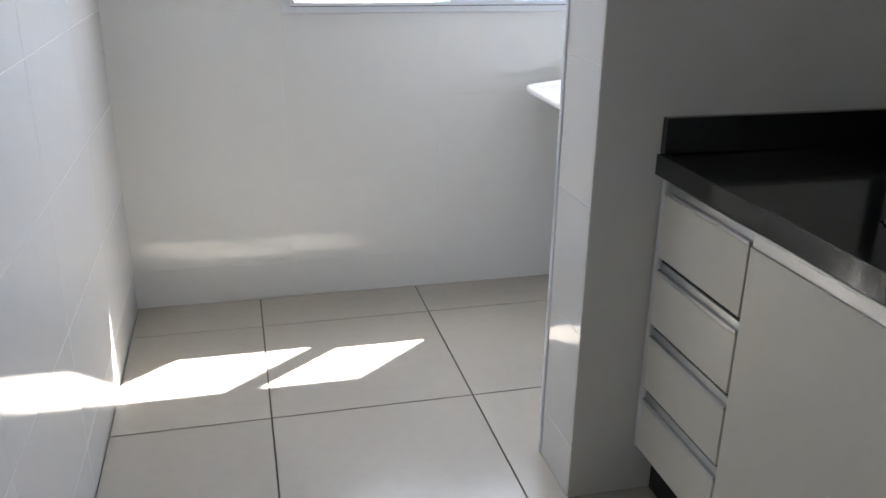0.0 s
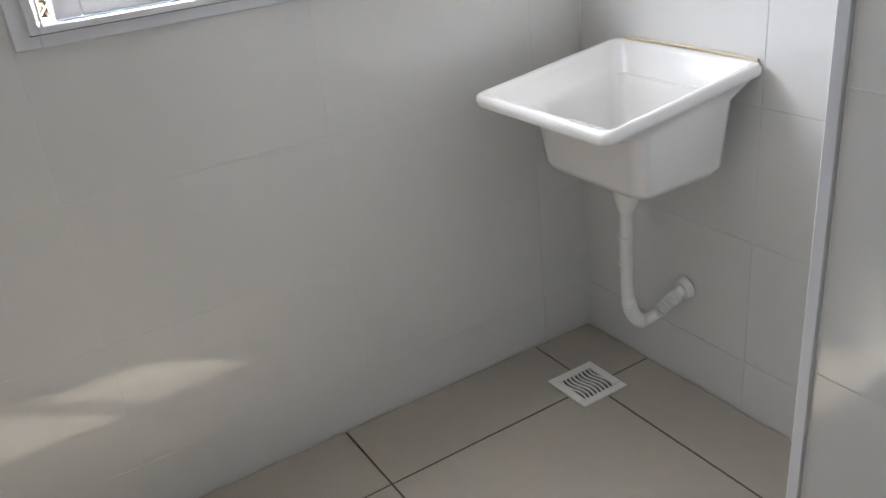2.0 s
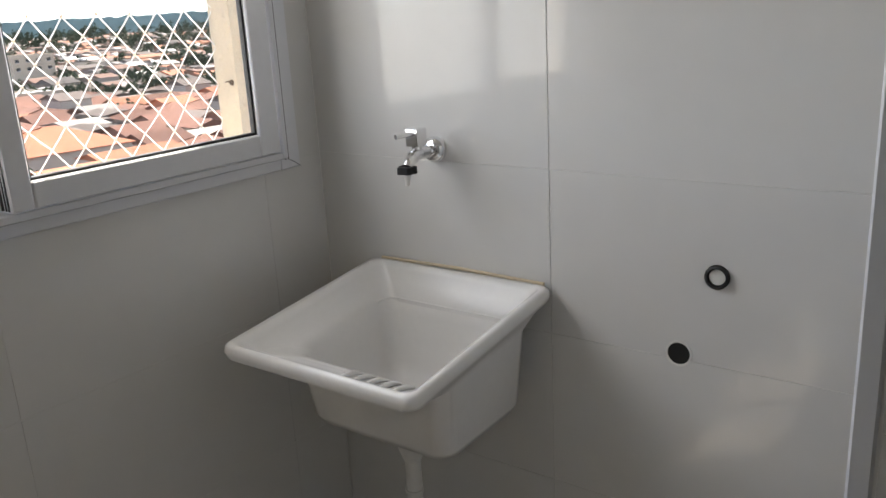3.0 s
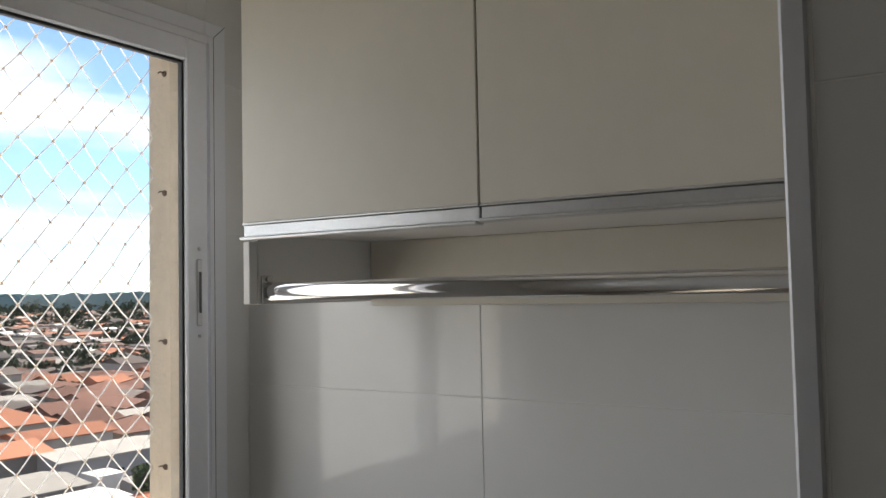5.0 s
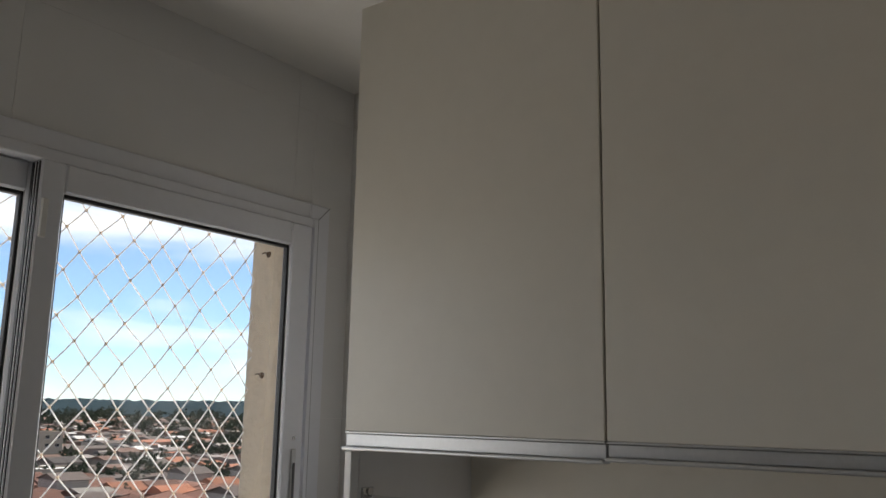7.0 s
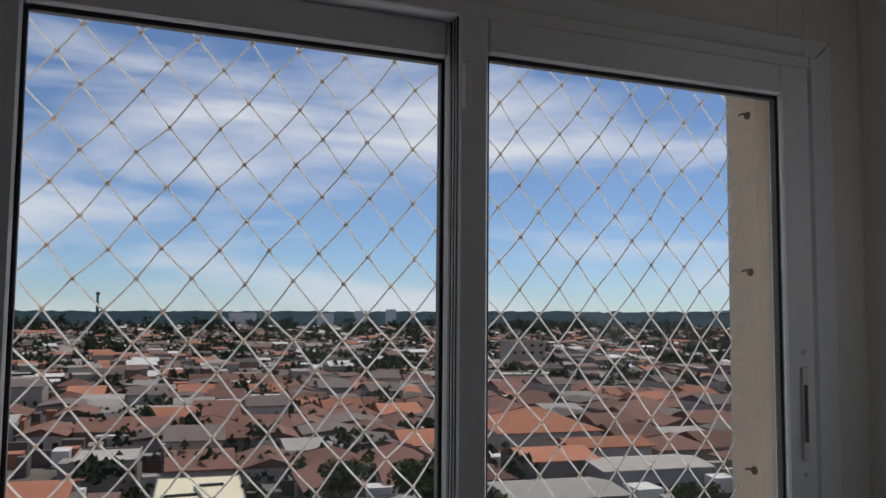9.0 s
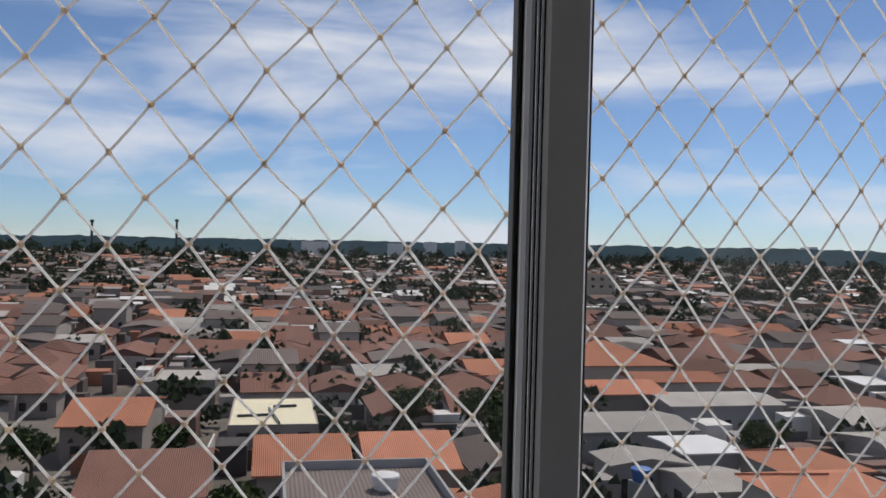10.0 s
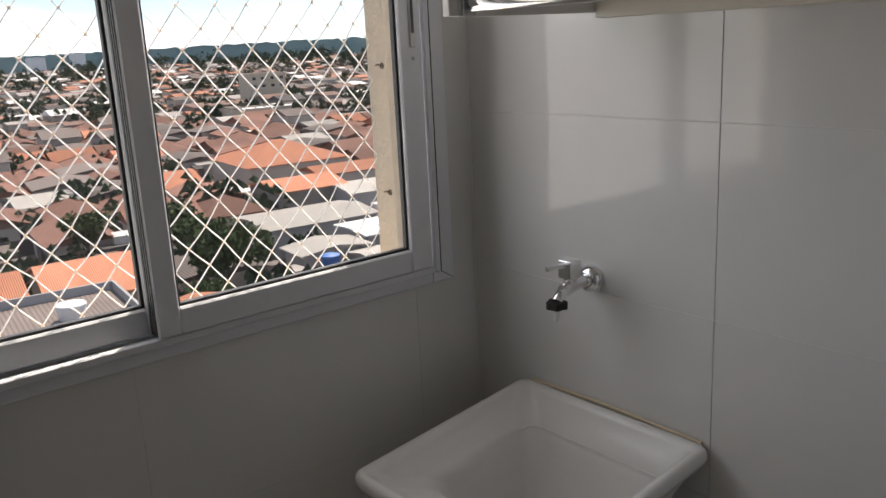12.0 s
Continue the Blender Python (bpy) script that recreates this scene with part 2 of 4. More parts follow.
partition = tagged(part("wall_partition", box(PX + T, XR + T, PY0 + 0.008, PY1 - T, -0.1, ZC + 0.1), M_GROUT), "tiled partition wall between kitchen and laundry", "wall", kind="structure")
tagged(part("wall_partition_face", box(PX + 0.001, KX, PY0, PY0 + 0.0078, 0, ZC - 0.001), M_PAINT), "plain painted kitchen face of the partition", "wall", kind="structure")
tagged(part("wall_kitchen", box(KX, KX + 0.15, YB, PY0, -0.1, ZC + 0.15), M_PAINT), "plain white kitchen wall behind the counter", "wall", kind="structure")
tagged(part("wall_south", box(XL - 0.15, KX + 0.15, YB - 0.15, YB, -0.1, ZC + 0.15), M_PAINT), "plain white wall closing the kitchen", "wall", kind="structure")
tagged(part("ceiling", box(XL, KX, YB, T, ZC, ZC + 0.12), M_PAINT), "smooth white painted ceiling", "ceiling", kind="structure")
floor = tagged(part("floor", box(XL - 0.1, KX + 0.1, YB, T, -0.12, -0.006), M_FGROUT), "beige porcelain tile floor with thin brown joints", "floor", kind="structure")
# outer stucco of the facade round the window
stucco = bmesh.new()
box(1.385, 4.0, 0.055, 0.118, -2.0, 4.0, bm=stucco)
box(-3.0, 0.305, 0.055, 0.118, -2.0, 4.0, bm=stucco)
box(0.305, 1.385, 0.055, 0.118, -2.0, 1.10, bm=stucco)
box(0.305, 1.385, 0.055, 0.118, 2.134, 4.0, bm=stucco)
tagged(part("facade", stucco, M_STUCCO), "cream stucco outer face of the building", "facade", kind="structure")
tagged(part("trim", box(PX - 0.003, PX + 0.012, PY1 - 0.014, PY1 + 0.003, 0, ZC, 0.002), M_ALU), "white metal corner trim on the partition end", "trim", kind="structure")


# ---- laundry window ----
def rect_frame(x0, x1, z0, z1, wl_, wr, wb, wt, y0, y1, bevel=0.002):
    """Four bars round an opening; the bars butt end to end."""
    return [box(x0, x0 + wl_, y0, y1, z0, z1, bevel), box(x1 - wr, x1, y0, y1, z0, z1, bevel),
            box(x0 + wl_, x1 - wr, y0, y1, z0, z0 + wb, bevel), box(x0 + wl_, x1 - wr, y0, y1, z1 - wt, z1, bevel)]


window = empty("window_1", (0.85, 0, 1.08), "white aluminium two-pane sliding window in the tiled wall", "window", kind="structure")


def wpart(name, bm, mat, parent, label="", smooth=False):
    ob = part(name, bm, mat, parent, label, smooth)
    if parent is window:
        ob.matrix_parent_inverse = Matrix.Translation(window.location).inverted()
    return ob


for bm_ in rect_frame(0.240, 1.472, 1.080, 2.164, 0.045, 0.055, 0.039, 0.045, -0.014, -0.0005):
    wpart("casing", bm_, M_ALU, window)
for bm_ in rect_frame(0.27, 1.428, 1.105, 2.13, 0.016, 0.014, 0.014, 0.02, -0.028, 0.05):
    wpart("window_frame", bm_, M_ALU, window)
# black strips paint in the shadow grooves round the frame
for nm, b_ in (("joint_line", (1.4283, 1.4322, 1.100, 2.134)), ("joint_line", (1.4375, 1.4395, 1.100, 2.134)), ("joint_line", (0.27, 1.428, 1.1022, 1.1045)), ("joint_line", (0.27, 1.428, 2.1303, 2.1335))):
    wpart(nm, box(b_[0], b_[1], -0.0152, -0.0135, b_[2], b_[3]), M_GASKET, window, "black line painted as the shadow groove beside the frame")
for xa, za, xb, zb in ((1.4705, 2.1625, 1.4405, 2.1340), (1.4705, 1.0815, 1.4405, 1.1000)):
    wpart("mitre_line", tube([(xa, -0.0137, za), (xb, -0.0137, zb)], 0.0008, 6), M_GASKET, window)
for x0 in (0.29, 1.409):
    wpart("track_rib", box(x0, x0 + 0.004, -0.036, -0.026, 1.118, 2.11, 0.001), M_ALU, window)
for nm, x0, x1, y0, y1 in (("left_sash", 0.320, 0.885, 0.000, 0.028), ("right_sash", 0.845, 1.403, -0.036, -0.008)):
    left = nm == "left_sash"
    s = wpart("sash", box(x0 + 0.02, x0 + 0.03, y0 + 0.01, y1 - 0.01, 1.13, 2.09), M_ALU, window)
    wl_, wr = (0.049, 0.041) if left else (0.039, 0.053)
    for bm_ in rect_frame(x0, x1, 1.121, 2.11, wl_, wr, 0.044, 0.046, y0, y1, 0.003):
        part("stile", bm_, M_ALU, s)
    gx0, gx1, gz0, gz1, ym = x0 + wl_, x1 - wr, 1.165, 2.064, (y0 + y1) / 2
    for bm_ in rect_frame(gx0, gx1, gz0, gz1, 0.005, 0.005, 0.005, 0.006, ym - 0.006, ym + 0.006, 0.001):
        part("gasket", bm_, M_GASKET, s, "black rubber glazing gasket")
    pane = part("pane", box(gx0 + 0.004, gx1 - 0.004, ym - 0.002, ym + 0.002, gz0 + 0.004, gz1 - 0.004), M_GLASS, s, "clear glass pane")
    pane.visible_shadow = False
    if not left:
        lock = part("latch", box(1.372, 1.386, -0.0395, -0.0355, 1.545, 1.675, 0.002), M_PROFILE, s, "recessed metal latch plate")
        part("latch_slot", box(1.376, 1.382, -0.0415, -0.0392, 1.57, 1.65, 0.001), material("grey_latch_metal", (0.10, 0.10, 0.105), 0.5), s, "dark latch slot")
        for z in (1.525, 1.695):
            part("screw", tube([(1.379, -0.0355, z), (1.379, -0.038, z)], 0.0035, 8), M_STEEL, s)
        # black strips stand in for the shaded grooves down the stile's side
        for ya, yb in ((-0.0325, -0.0285), (-0.0235, -0.0205), (-0.0150, -0.0085)):
            part("groove_strip", box(0.8435, 0.8455, ya, yb, 1.125, 2.106), M_GASKET, s, "black strip painted as a shaded groove along the stile")
        part("stop_block", box(0.849, 0.860, -0.040, -0.035, 1.99, 2.05, 0.002), M_PLASTIC, s)

# ---- laundry sink ----
sink = empty("laundry_sink", (1.33, -0.385, 0.84), "white square laundry sink hung on the tiled wall", "sink")


def spart(name, bm, mat, parent, label="", smooth=True):
    ob = part(name, bm, mat, parent, label, smooth)
    ob.matrix_parent_inverse = Matrix.Translation(parent.matrix_basis.translation).inverted() if parent.type == "EMPTY" else Matrix()
    return ob


def rise(z, k=0.043):
    def f(x, y):
        t = min(max((x - 1.36) / 0.15, 0), 1)
        bow = 0.008 * (((y + 0.385) / 0.21) ** 2 - 1)
        return z + k * t * t * (3 - 2 * t) + (bow if x < 1.2 else 0)
    return f


XB = XR - 0.003
basin = loft([
    rounded(1.25, 1.455, -0.548, -0.270, 0.035, 0.651), rounded(1.236, 1.468, -0.563, -0.255, 0.038, 0.656), rounded(1.228, 1.481, -0.571, -0.247, 0.034, 0.672),
    rounded(1.214, 1.487, -0.582, -0.235, 0.03, rise(0.795, 0.03)),
    rounded(1.125, XB, -0.592, -0.185, 0.03, rise(0.812)), rounded(1.108, XB, -0.603, -0.170, 0.024, rise(0.816)),
    rounded(1.105, XB, -0.606, -0.167, 0.022, rise(0.826)), rounded(1.107, XB - 0.001, -0.604, -0.169, 0.021, rise(0.837)),
    rounded(1.113, XB - 0.007, -0.598, -0.175, 0.02, rise(0.8425)), rounded(1.124, XB - 0.016, -0.587, -0.186, 0.022, rise(0.8405)),
    rounded(1.131, XB - 0.022, -0.582, -0.194, 0.026, rise(0.832, 0.041)), rounded(1.142, XB - 0.032, -0.577, -0.205, 0.032, rise(0.817, 0.034)),
    rounded(1.19, 1.490, -0.573, -0.226, 0.036, rise(0.807, 0.026)), rounded(1.224, 1.4825, -0.568, -0.243, 0.036, rise(0.790, 0.004)),
    rounded(1.232, 1.476, -0.562, -0.250, 0.04, 0.745), rounded(1.245, 1.466, -0.553, -0.258, 0.042, 0.695),
    rounded(1.27, 1.445, -0.53, -0.282, 0.046, 0.666), rounded(1.30, 1.42, -0.49, -0.32, 0.04, 0.660)])
spart("basin", basin, M_SINK, sink)
for k in range(6):
    y = -0.552 + 0.028 * k
    spart("washboard_rib", tube([(1.150, y, 0.8155), (1.17, y, 0.812), (1.19, y, 0.8075), (1.212, y, 0.797)], [0.002, 0.0045, 0.0045, 0.002], 8), M_SINK, sink)
spart("seat_ring", tube([(1.365, -0.395, 0.657), (1.365, -0.395, 0.662)], 0.028, 20), M_PLASTIC, sink, "white drain ring")
spart("sealant", tube([(1.54, -0.585, 0.886), (1.541, -0.385, 0.889), (1.54, -0.19, 0.886)], 0.0035, 8), material("yellowed_sealant", (0.62, 0.52, 0.36), 0.5), sink, "yellowed sealant bead")

trap = empty("drain_pipe", (1.365, -0.395, 0.2), "white corrugated flexible waste pipe under the sink", "pipe")
spart("tailpiece", tube([(1.365, -0.395, 0.66), (1.365, -0.395, 0.57)], 0.0205, 16), M_PLASTIC, trap)
spart("nut", tube([(1.365, -0.395, 0.618), (1.365, -0.395, 0.616), (1.365, -0.395, 0.598), (1.365, -0.395, 0.596), (1.365, -0.395, 0.56), (1.365, -0.395, 0.535)], [0.022, 0.041, 0.041, 0.031, 0.027, 0.018], 16), M_PLASTIC, trap, "white plastic union nut")
line = smooth_path([(1.365, -0.395, 0.56), (1.363, -0.397, 0.48), (1.362, -0.398, 0.40), (1.364, -0.399, 0.32), (1.374, -0.402, 0.262), (1.402, -0.408, 0.225), (1.44, -0.417, 0.232), (1.48, -0.427, 0.258), (1.512, -0.433, 0.277), (1.532, -0.436, 0.285)], 12)
radii = []
for i, p in enumerate(line):
    bend = 40 < i < 62 or 72 < i < 92
    radii.append(0.0160 + ((0.003 if i % 2 else -0.002) if bend else 0.0008 * (i % 12 == 0)))
spart("hose", tube(line, radii, 14), M_PLASTIC, trap)
for z in (0.47, 0.40):
    spart("band", tube([(1.362, -0.397, z), (1.362, -0.397, z - 0.006)], 0.0190, 14), M_PLASTIC, trap)
spart("wall_flange", tube([(1.514, -0.433, 0.281), (1.5325, -0.436, 0.285)], [0.026, 0.029], 18), M_PLASTIC, trap, "white wall flange")

# ---- tap ----
tap = empty("wall_tap", (XR, -0.32, 1.12), "chrome wall tap with lever over the sink", "tap")
spart("rose", tube([(XR - 0.0005, -0.32, 1.12), (XR - 0.007, -0.32, 1.12), (XR - 0.016, -0.32, 1.12), (XR - 0.019, -0.32, 1.12)], [0.026, 0.026, 0.021, 0.015], 24), M_CHROME, tap)
spart("body", tube(smooth_path([(1.53, -0.32, 1.12), (1.505, -0.323, 1.121), (1.48, -0.327, 1.122), (1.457, -0.331, 1.120), (1.440, -0.335, 1.112), (1.433, -0.336, 1.105)], 6), [0.0115] * 12 + [0.0125] * 8 + [0.0105] * 11, 16), M_CHROME, tap)
spart("valve_block", box(1.460, 1.490, -0.342, -0.313, 1.138, 1.172, 0.003, 2), M_CHROME, tap)
spart("valve_neck", tube([(1.475, -0.328, 1.12), (1.475, -0.328, 1.14)], 0.0105, 14), M_CHROME, tap)
spart("lever", tube([(1.462, -0.328, 1.163), (1.445, -0.322, 1.162), (1.428, -0.316, 1.161)], [0.0045, 0.0043, 0.005], 10), M_CHROME, tap)
star = loft([[(1.431 + r * math.cos(a), -0.336 + r * math.sin(a), z) for a, r in [(2 * math.pi * k / 20, 0.019 if k % 4 < 2 else 0.0155) for k in range(20)]] for z in (1.107, 1.103, 1.097, 1.094)])
spart("hose_collar", star, M_GASKET, tap, "black toothed plastic collar")
spart("nozzle", tube([(1.431, -0.336, 1.095), (1.429, -0.337, 1.082), (1.426, -0.338, 1.071)], [0.007, 0.0055, 0.0035], 10), M_PLASTIC, tap, "white plastic hose nozzle")

sink.location += Vector((0.0, 0.026, -0.008))
trap.location += Vector((0.012, 0.05, -0.008))

# ---- small fittings on the end wall and floor ----
inlet = empty("water_inlet", (XR, -0.883, 0.940), "black-ringed water inlet in the tile wall", "pipe outlet")
ring = bmesh.new()
for r0, r1, x0, x1 in ((0.0135, 0.0205, XR - 0.009, XR),):
    pts = [[(x, -0.883 + r * math.cos(a), 0.940 + r * math.sin(a)) for a in [2 * math.pi * k / 28 for k in range(28)]] for x, r in ((x1, r1), (x0 + 0.002, r1), (x0, r1 - 0.002), (x0, r0 + 0.002), (x1 - 0.001, r0))]
    ring = loft(pts, False, False)
spart("ring", ring, M_GASKET, inlet)
spart("plug", tube([(XR - 0.0005, -0.883, 0.940), (XR - 0.004, -0.883, 0.940), (XR - 0.005, -0.883, 0.940)], [0.0135, 0.0135, 0.009], 20), M_PLASTIC, inlet, "pale plastic plug")
outhole = empty("waste_outlet", (XR, -0.821, 0.791), "open round drain hole in the tile wall", "pipe outlet")
spart("sleeve", loft([[(x, -0.821 + r * math.cos(a), 0.791 + r * math.sin(a)) for a in [2 * math.pi * k / 24 for k in range(24)]] for x, r in ((XR + 0.001, 0.0235), (XR - 0.002, 0.0235), (XR - 0.002, 0.0205), (XR - 0.0005, 0.0195))], False, False), M_PLASTIC, outhole, "grey plastic sleeve")
# flat black disc paints in the dark inside of the pipe
spart("hole", tube([(XR - 0.0008, -0.821, 0.791), (XR - 0.0015, -0.821, 0.791)], 0.0195, 24), M_DARK, outhole, "black disc painted as the shade inside the pipe")
socket = empty("power_socket", (XR, -0.955, 0.348), "white power socket plate on the tile wall", "socket")
spart("plate", box(XR - 0.008, XR, -0.992, -0.918, 0.291, 0.405, 0.004, 2), M_PLASTIC, socket)
spart("insert", box(XR - 0.011, XR - 0.007, -0.974, -0.936, 0.336, 0.358, 0.003, 2), M_PLASTIC, socket)
# pin holes are black discs on the insert, shade put into their colour
for k in range(3):
    spart("pin_hole", tube([(XR - 0.0105, -0.966 + 0.011 * k, 0.347), (XR - 0.0113, -0.966 + 0.011 * k, 0.347)], 0.0024, 8), M_DARK, socket, "black disc painted as the shade in a pin hole")

socket.location += Vector((0, 0.018, -0.02))

grate = empty("floor_drain", (1.328, -0.245, 0), "square white floor drain with wavy slots", "drain")
# thin black sheet on the floor gives the slots their painted shade
spart("pan", box(1.262, 1.394, -0.311, -0.179, 0.0003, 0.0008), M_DARK, grate, "black sheet painted as the shade under the drain slots")
for bm_ in (box(1.253, 1.403, -0.32, -0.296, 0.0005, 0.006, 0.001), box(1.253, 1.403, -0.194, -0.17, 0.0005, 0.006, 0.001), box(1.253, 1.277, -0.296, -0.194, 0.0005, 0.006, 0.001), box(1.379, 1.403, -0.296, -0.194, 0.0005, 0.006, 0.001)):
    spart("border", bm_, M_PLASTIC, grate, smooth=False)
for k in range(8):
    x0 = 1.2795 + 0.0132 * k
    b = bmesh.new()
    prev = None
    for j in range(13):
        y = -0.298 + 0.106 * j / 12
        dx = 0.0055 * math.sin(j / 12 * 2 * math.pi)
        cur = [b.verts.new((x0 + dx + sx, y, z)) for sx, z in ((0, 0.001), (0, 0.0055), (0.0052, 0.0055), (0.0052, 0.001))]
        if prev:
            for q in range(4):
                b.faces.new((prev[q], prev[(q + 1) % 4], cur[(q + 1) % 4], cur[q]))
        prev = cur
    spart("wavy_bar", b, M_PLASTIC, grate, smooth=False)

# ---- wall cabinet over the sink ----
CX, CY0, CY1, CM = 1.211, -0.326, -1.213, -0.763
cab = empty("wall_cabinet", (CX, -0.77, 1.6), "cream two-door wall cabinet with a hanging rail", "cabinet")


def cpart(name, bm, mat, label="", smooth=False, parent=None):
    return spart(name, bm, mat, parent or cab, label, smooth)


cpart("side_panel", box(CX + 0.019, XR - 0.002, CY0 - 0.015, CY0, 1.587, 2.415, 0.001), M_CABW)
cpart("edge_strip", box(CX + 0.001, CX + 0.0185, CY0 - 0.014, CY0, 1.588, 1.688, 0.001), M_CABW)
cpart("bottom_panel", box(CX + 0.02, XR - 0.002, CY1, CY0 - 0.0155, 1.70, 1.715, 0.001), M_CABW)
cpart("top_panel", box(CX + 0.02, XR - 0.002, CY1, CY0 - 0.0155, 2.40, 2.415, 0.001), M_CABW)
cpart("back_panel", box(XR - 0.016, XR - 0.002, CY1, CY0 - 0.0155, 1.578, 1.6995, 0.001), M_CAB)
for y0, y1, dz in ((CM + 0.0015, CY0, 0.0), (CY1 + 0.002, CM - 0.0015, 0.003)):
    d = cpart("door", box(CX, CX + 0.018, y0, y1, 1.718, 2.418, 0.0012), M_CAB)
    cpart("handle_profile", box(CX + 0.003, CX + 0.016, y0, y1, 1.696 + dz, 1.7145, 0.001), M_PROFILE, "brushed aluminium pull profile", parent=d)
    cpart("handle_lip", box(CX - 0.008, CX + 0.016, y0, y1, 1.6905 + dz, 1.6955 + dz, 0.0015), M_PROFILE, parent=d)
    cpart("edge_band", box(CX - 0.001, CX + 0.018, y0, y1, 1.7152, 1.7178, 0.0005), M_PROFILE, parent=d)
rail = [[(1.247 + 0.0075 * math.cos(a), y, 1.608 + 0.015 * math.sin(a)) for a in [2 * math.pi * k / 24 for k in range(24)]] for y in (CY0 - 0.0175, CY1 + 0.002)]
cpart("hanging_rail", loft(rail), M_CHROME, "flat oval chrome hanging rail", True)
cpart("rail_bracket", box(1.234, 1.260, CY0 - 0.020, CY0 - 0.0155, 1.588, 1.634, 0.002, 2), M_STEEL, "small steel rail bracket")
for z in (1.628,):
    cpart("bracket_screw", tube([(1.247, CY0 - 0.0195, z), (1.247, CY0 - 0.0225, z)], 0.004, 8), M_STEEL)

# ---- kitchen counter ----
KF, KY = 0.986, PY0
worktop = empty("worktop", (1.28, -2.3, 0.86), "polished black granite worktop with upstand", "worktop")
wt = bmesh.new()
SX0, SX1, SY0, SY1 = 1.13, 1.47, -2.45, -1.93
for b_ in ((0.972, SX0, -3.4, KY), (SX1, KX - 0.002, -3.4, KY), (SX0, SX1, -3.4, SY0), (SX0, SX1, SY1, KY)):
    box(b_[0], b_[1], b_[2], b_[3], 0.878, 0.90, bm=wt)
spart("slab", wt, M_GRANITE, worktop, smooth=False)
spart("front_edge", box(0.968, 0.988, -3.4, KY - 0.001, 0.853, 0.9015, 0.002), M_GRANITE, worktop, smooth=False)
spart("upstand", box(0.975, KX - 0.022, KY - 0.021, KY - 0.001, 0.9018, 0.984, 0.002), M_GRANITE, worktop, smooth=False)
spart("back_upstand", box(KX - 0.021, KX - 0.002, -3.4, KY - 0.0215, 0.9005, 0.984, 0.002), M_GRANITE, worktop, smooth=False)
bowl = loft([rounded(SX0 - 0.012, SX1 + 0.012, SY0 - 0.012, SY1 + 0.012, 0.06, 0.9025), rounded(SX0 + 0.006, SX1 - 0.006, SY0 + 0.006, SY1 - 0.006, 0.06, 0.9035),
             rounded(SX0 + 0.012, SX1 - 0.012, SY0 + 0.012, SY1 - 0.012, 0.06, 0.89), rounded(SX0 + 0.02, SX1 - 0.02, SY0 + 0.02, SY1 - 0.02, 0.06, 0.76), rounded(SX0 + 0.05, SX1 - 0.05, SY0 + 0.05, SY1 - 0.05, 0.06, 0.745)], False, True)
ksink = tagged(part("kitchen_sink", bowl, M_STEEL, smooth=True), "stainless steel kitchen sink bowl in black granite", "sink")

unit = empty("drawer_unit", (1.2, -1.62, 0.14), "cream four-drawer base unit with aluminium pulls", "cabinet")


def kpart(name, bm, mat, parent, label=""):
    return spart(name, bm, mat, parent, label, False)


kpart("carcass", box(KF + 0.02, KX - 0.004, -1.788, KY - 0.004, 0.14, 0.85, 0.001), M_CABW, unit)
kpart("side_strip", box(KF + 0.002, KF + 0.0195, KY - 0.022, KY - 0.004, 0.14, 0.85, 0.001), M_CABW, unit)
for z0, z1 in ((0.662, 0.848), (0.491, 0.659), (0.319, 0.488), (0.147, 0.316)):
    d = kpart("drawer_front", box(KF, KF + 0.018, -1.784, KY - 0.026, z0, z1 - 0.037, 0.0012), M_CAB, unit)
    pull = bmesh.new()
    box(KF - 0.001, KF + 0.018, -1.784, KY - 0.026, z1 - 0.0365, z1 - 0.028, 0.001, bm=pull)
    box(KF + 0.008, KF + 0.018, -1.784, KY - 0.026, z1 - 0.028, z1 - 0.010, 0.001, bm=pull)
    kpart("pull_profile", pull, M_PROFILE, d, "brushed aluminium pull profile")
    # solid black strip stands in for the shadow line over each pull
    kpart("shadow_gap", box(KF + 0.012, KF + 0.019, -1.784, KY - 0.026, z1 - 0.010, z1 + 0.002), M_DARK, d, "black strip painted as the shade over the pull")
base = empty("base_unit", (1.2, -2.2, 0.14), "cream two-door base unit under the worktop", "cabinet")
kpart("carcass", box(KF + 0.02, KX - 0.004, -2.75, -1.79, 0.14, 0.735, 0.001), M_CABW, base)
for y0, y1 in ((-2.28, -1.79), (-2.748, -2.284)):
    d = kpart("door", box(KF, KF + 0.018, y0, y1, 0.147, 0.811, 0.0012), M_CAB, base)
    kpart("pull_profile", box(KF + 0.004, KF + 0.018, y0, y1, 0.8115, 0.84, 0.001), M_PROFILE, d, "brushed aluminium pull profile")
    kpart("pull_lip", box(KF - 0.006, KF + 0.018, y0, y1, 0.8402, 0.847, 0.0012), M_PROFILE, d)
# the toe recess's shade is put into the plinth's near-black colour
tagged(part("plinth", box(KF + 0.06, KX - 0.004, -2.75, KY - 0.004, 0.0005, 0.139), M_DARK), "recessed plinth under the base units, its shade painted near-black", "plinth", kind="structure")

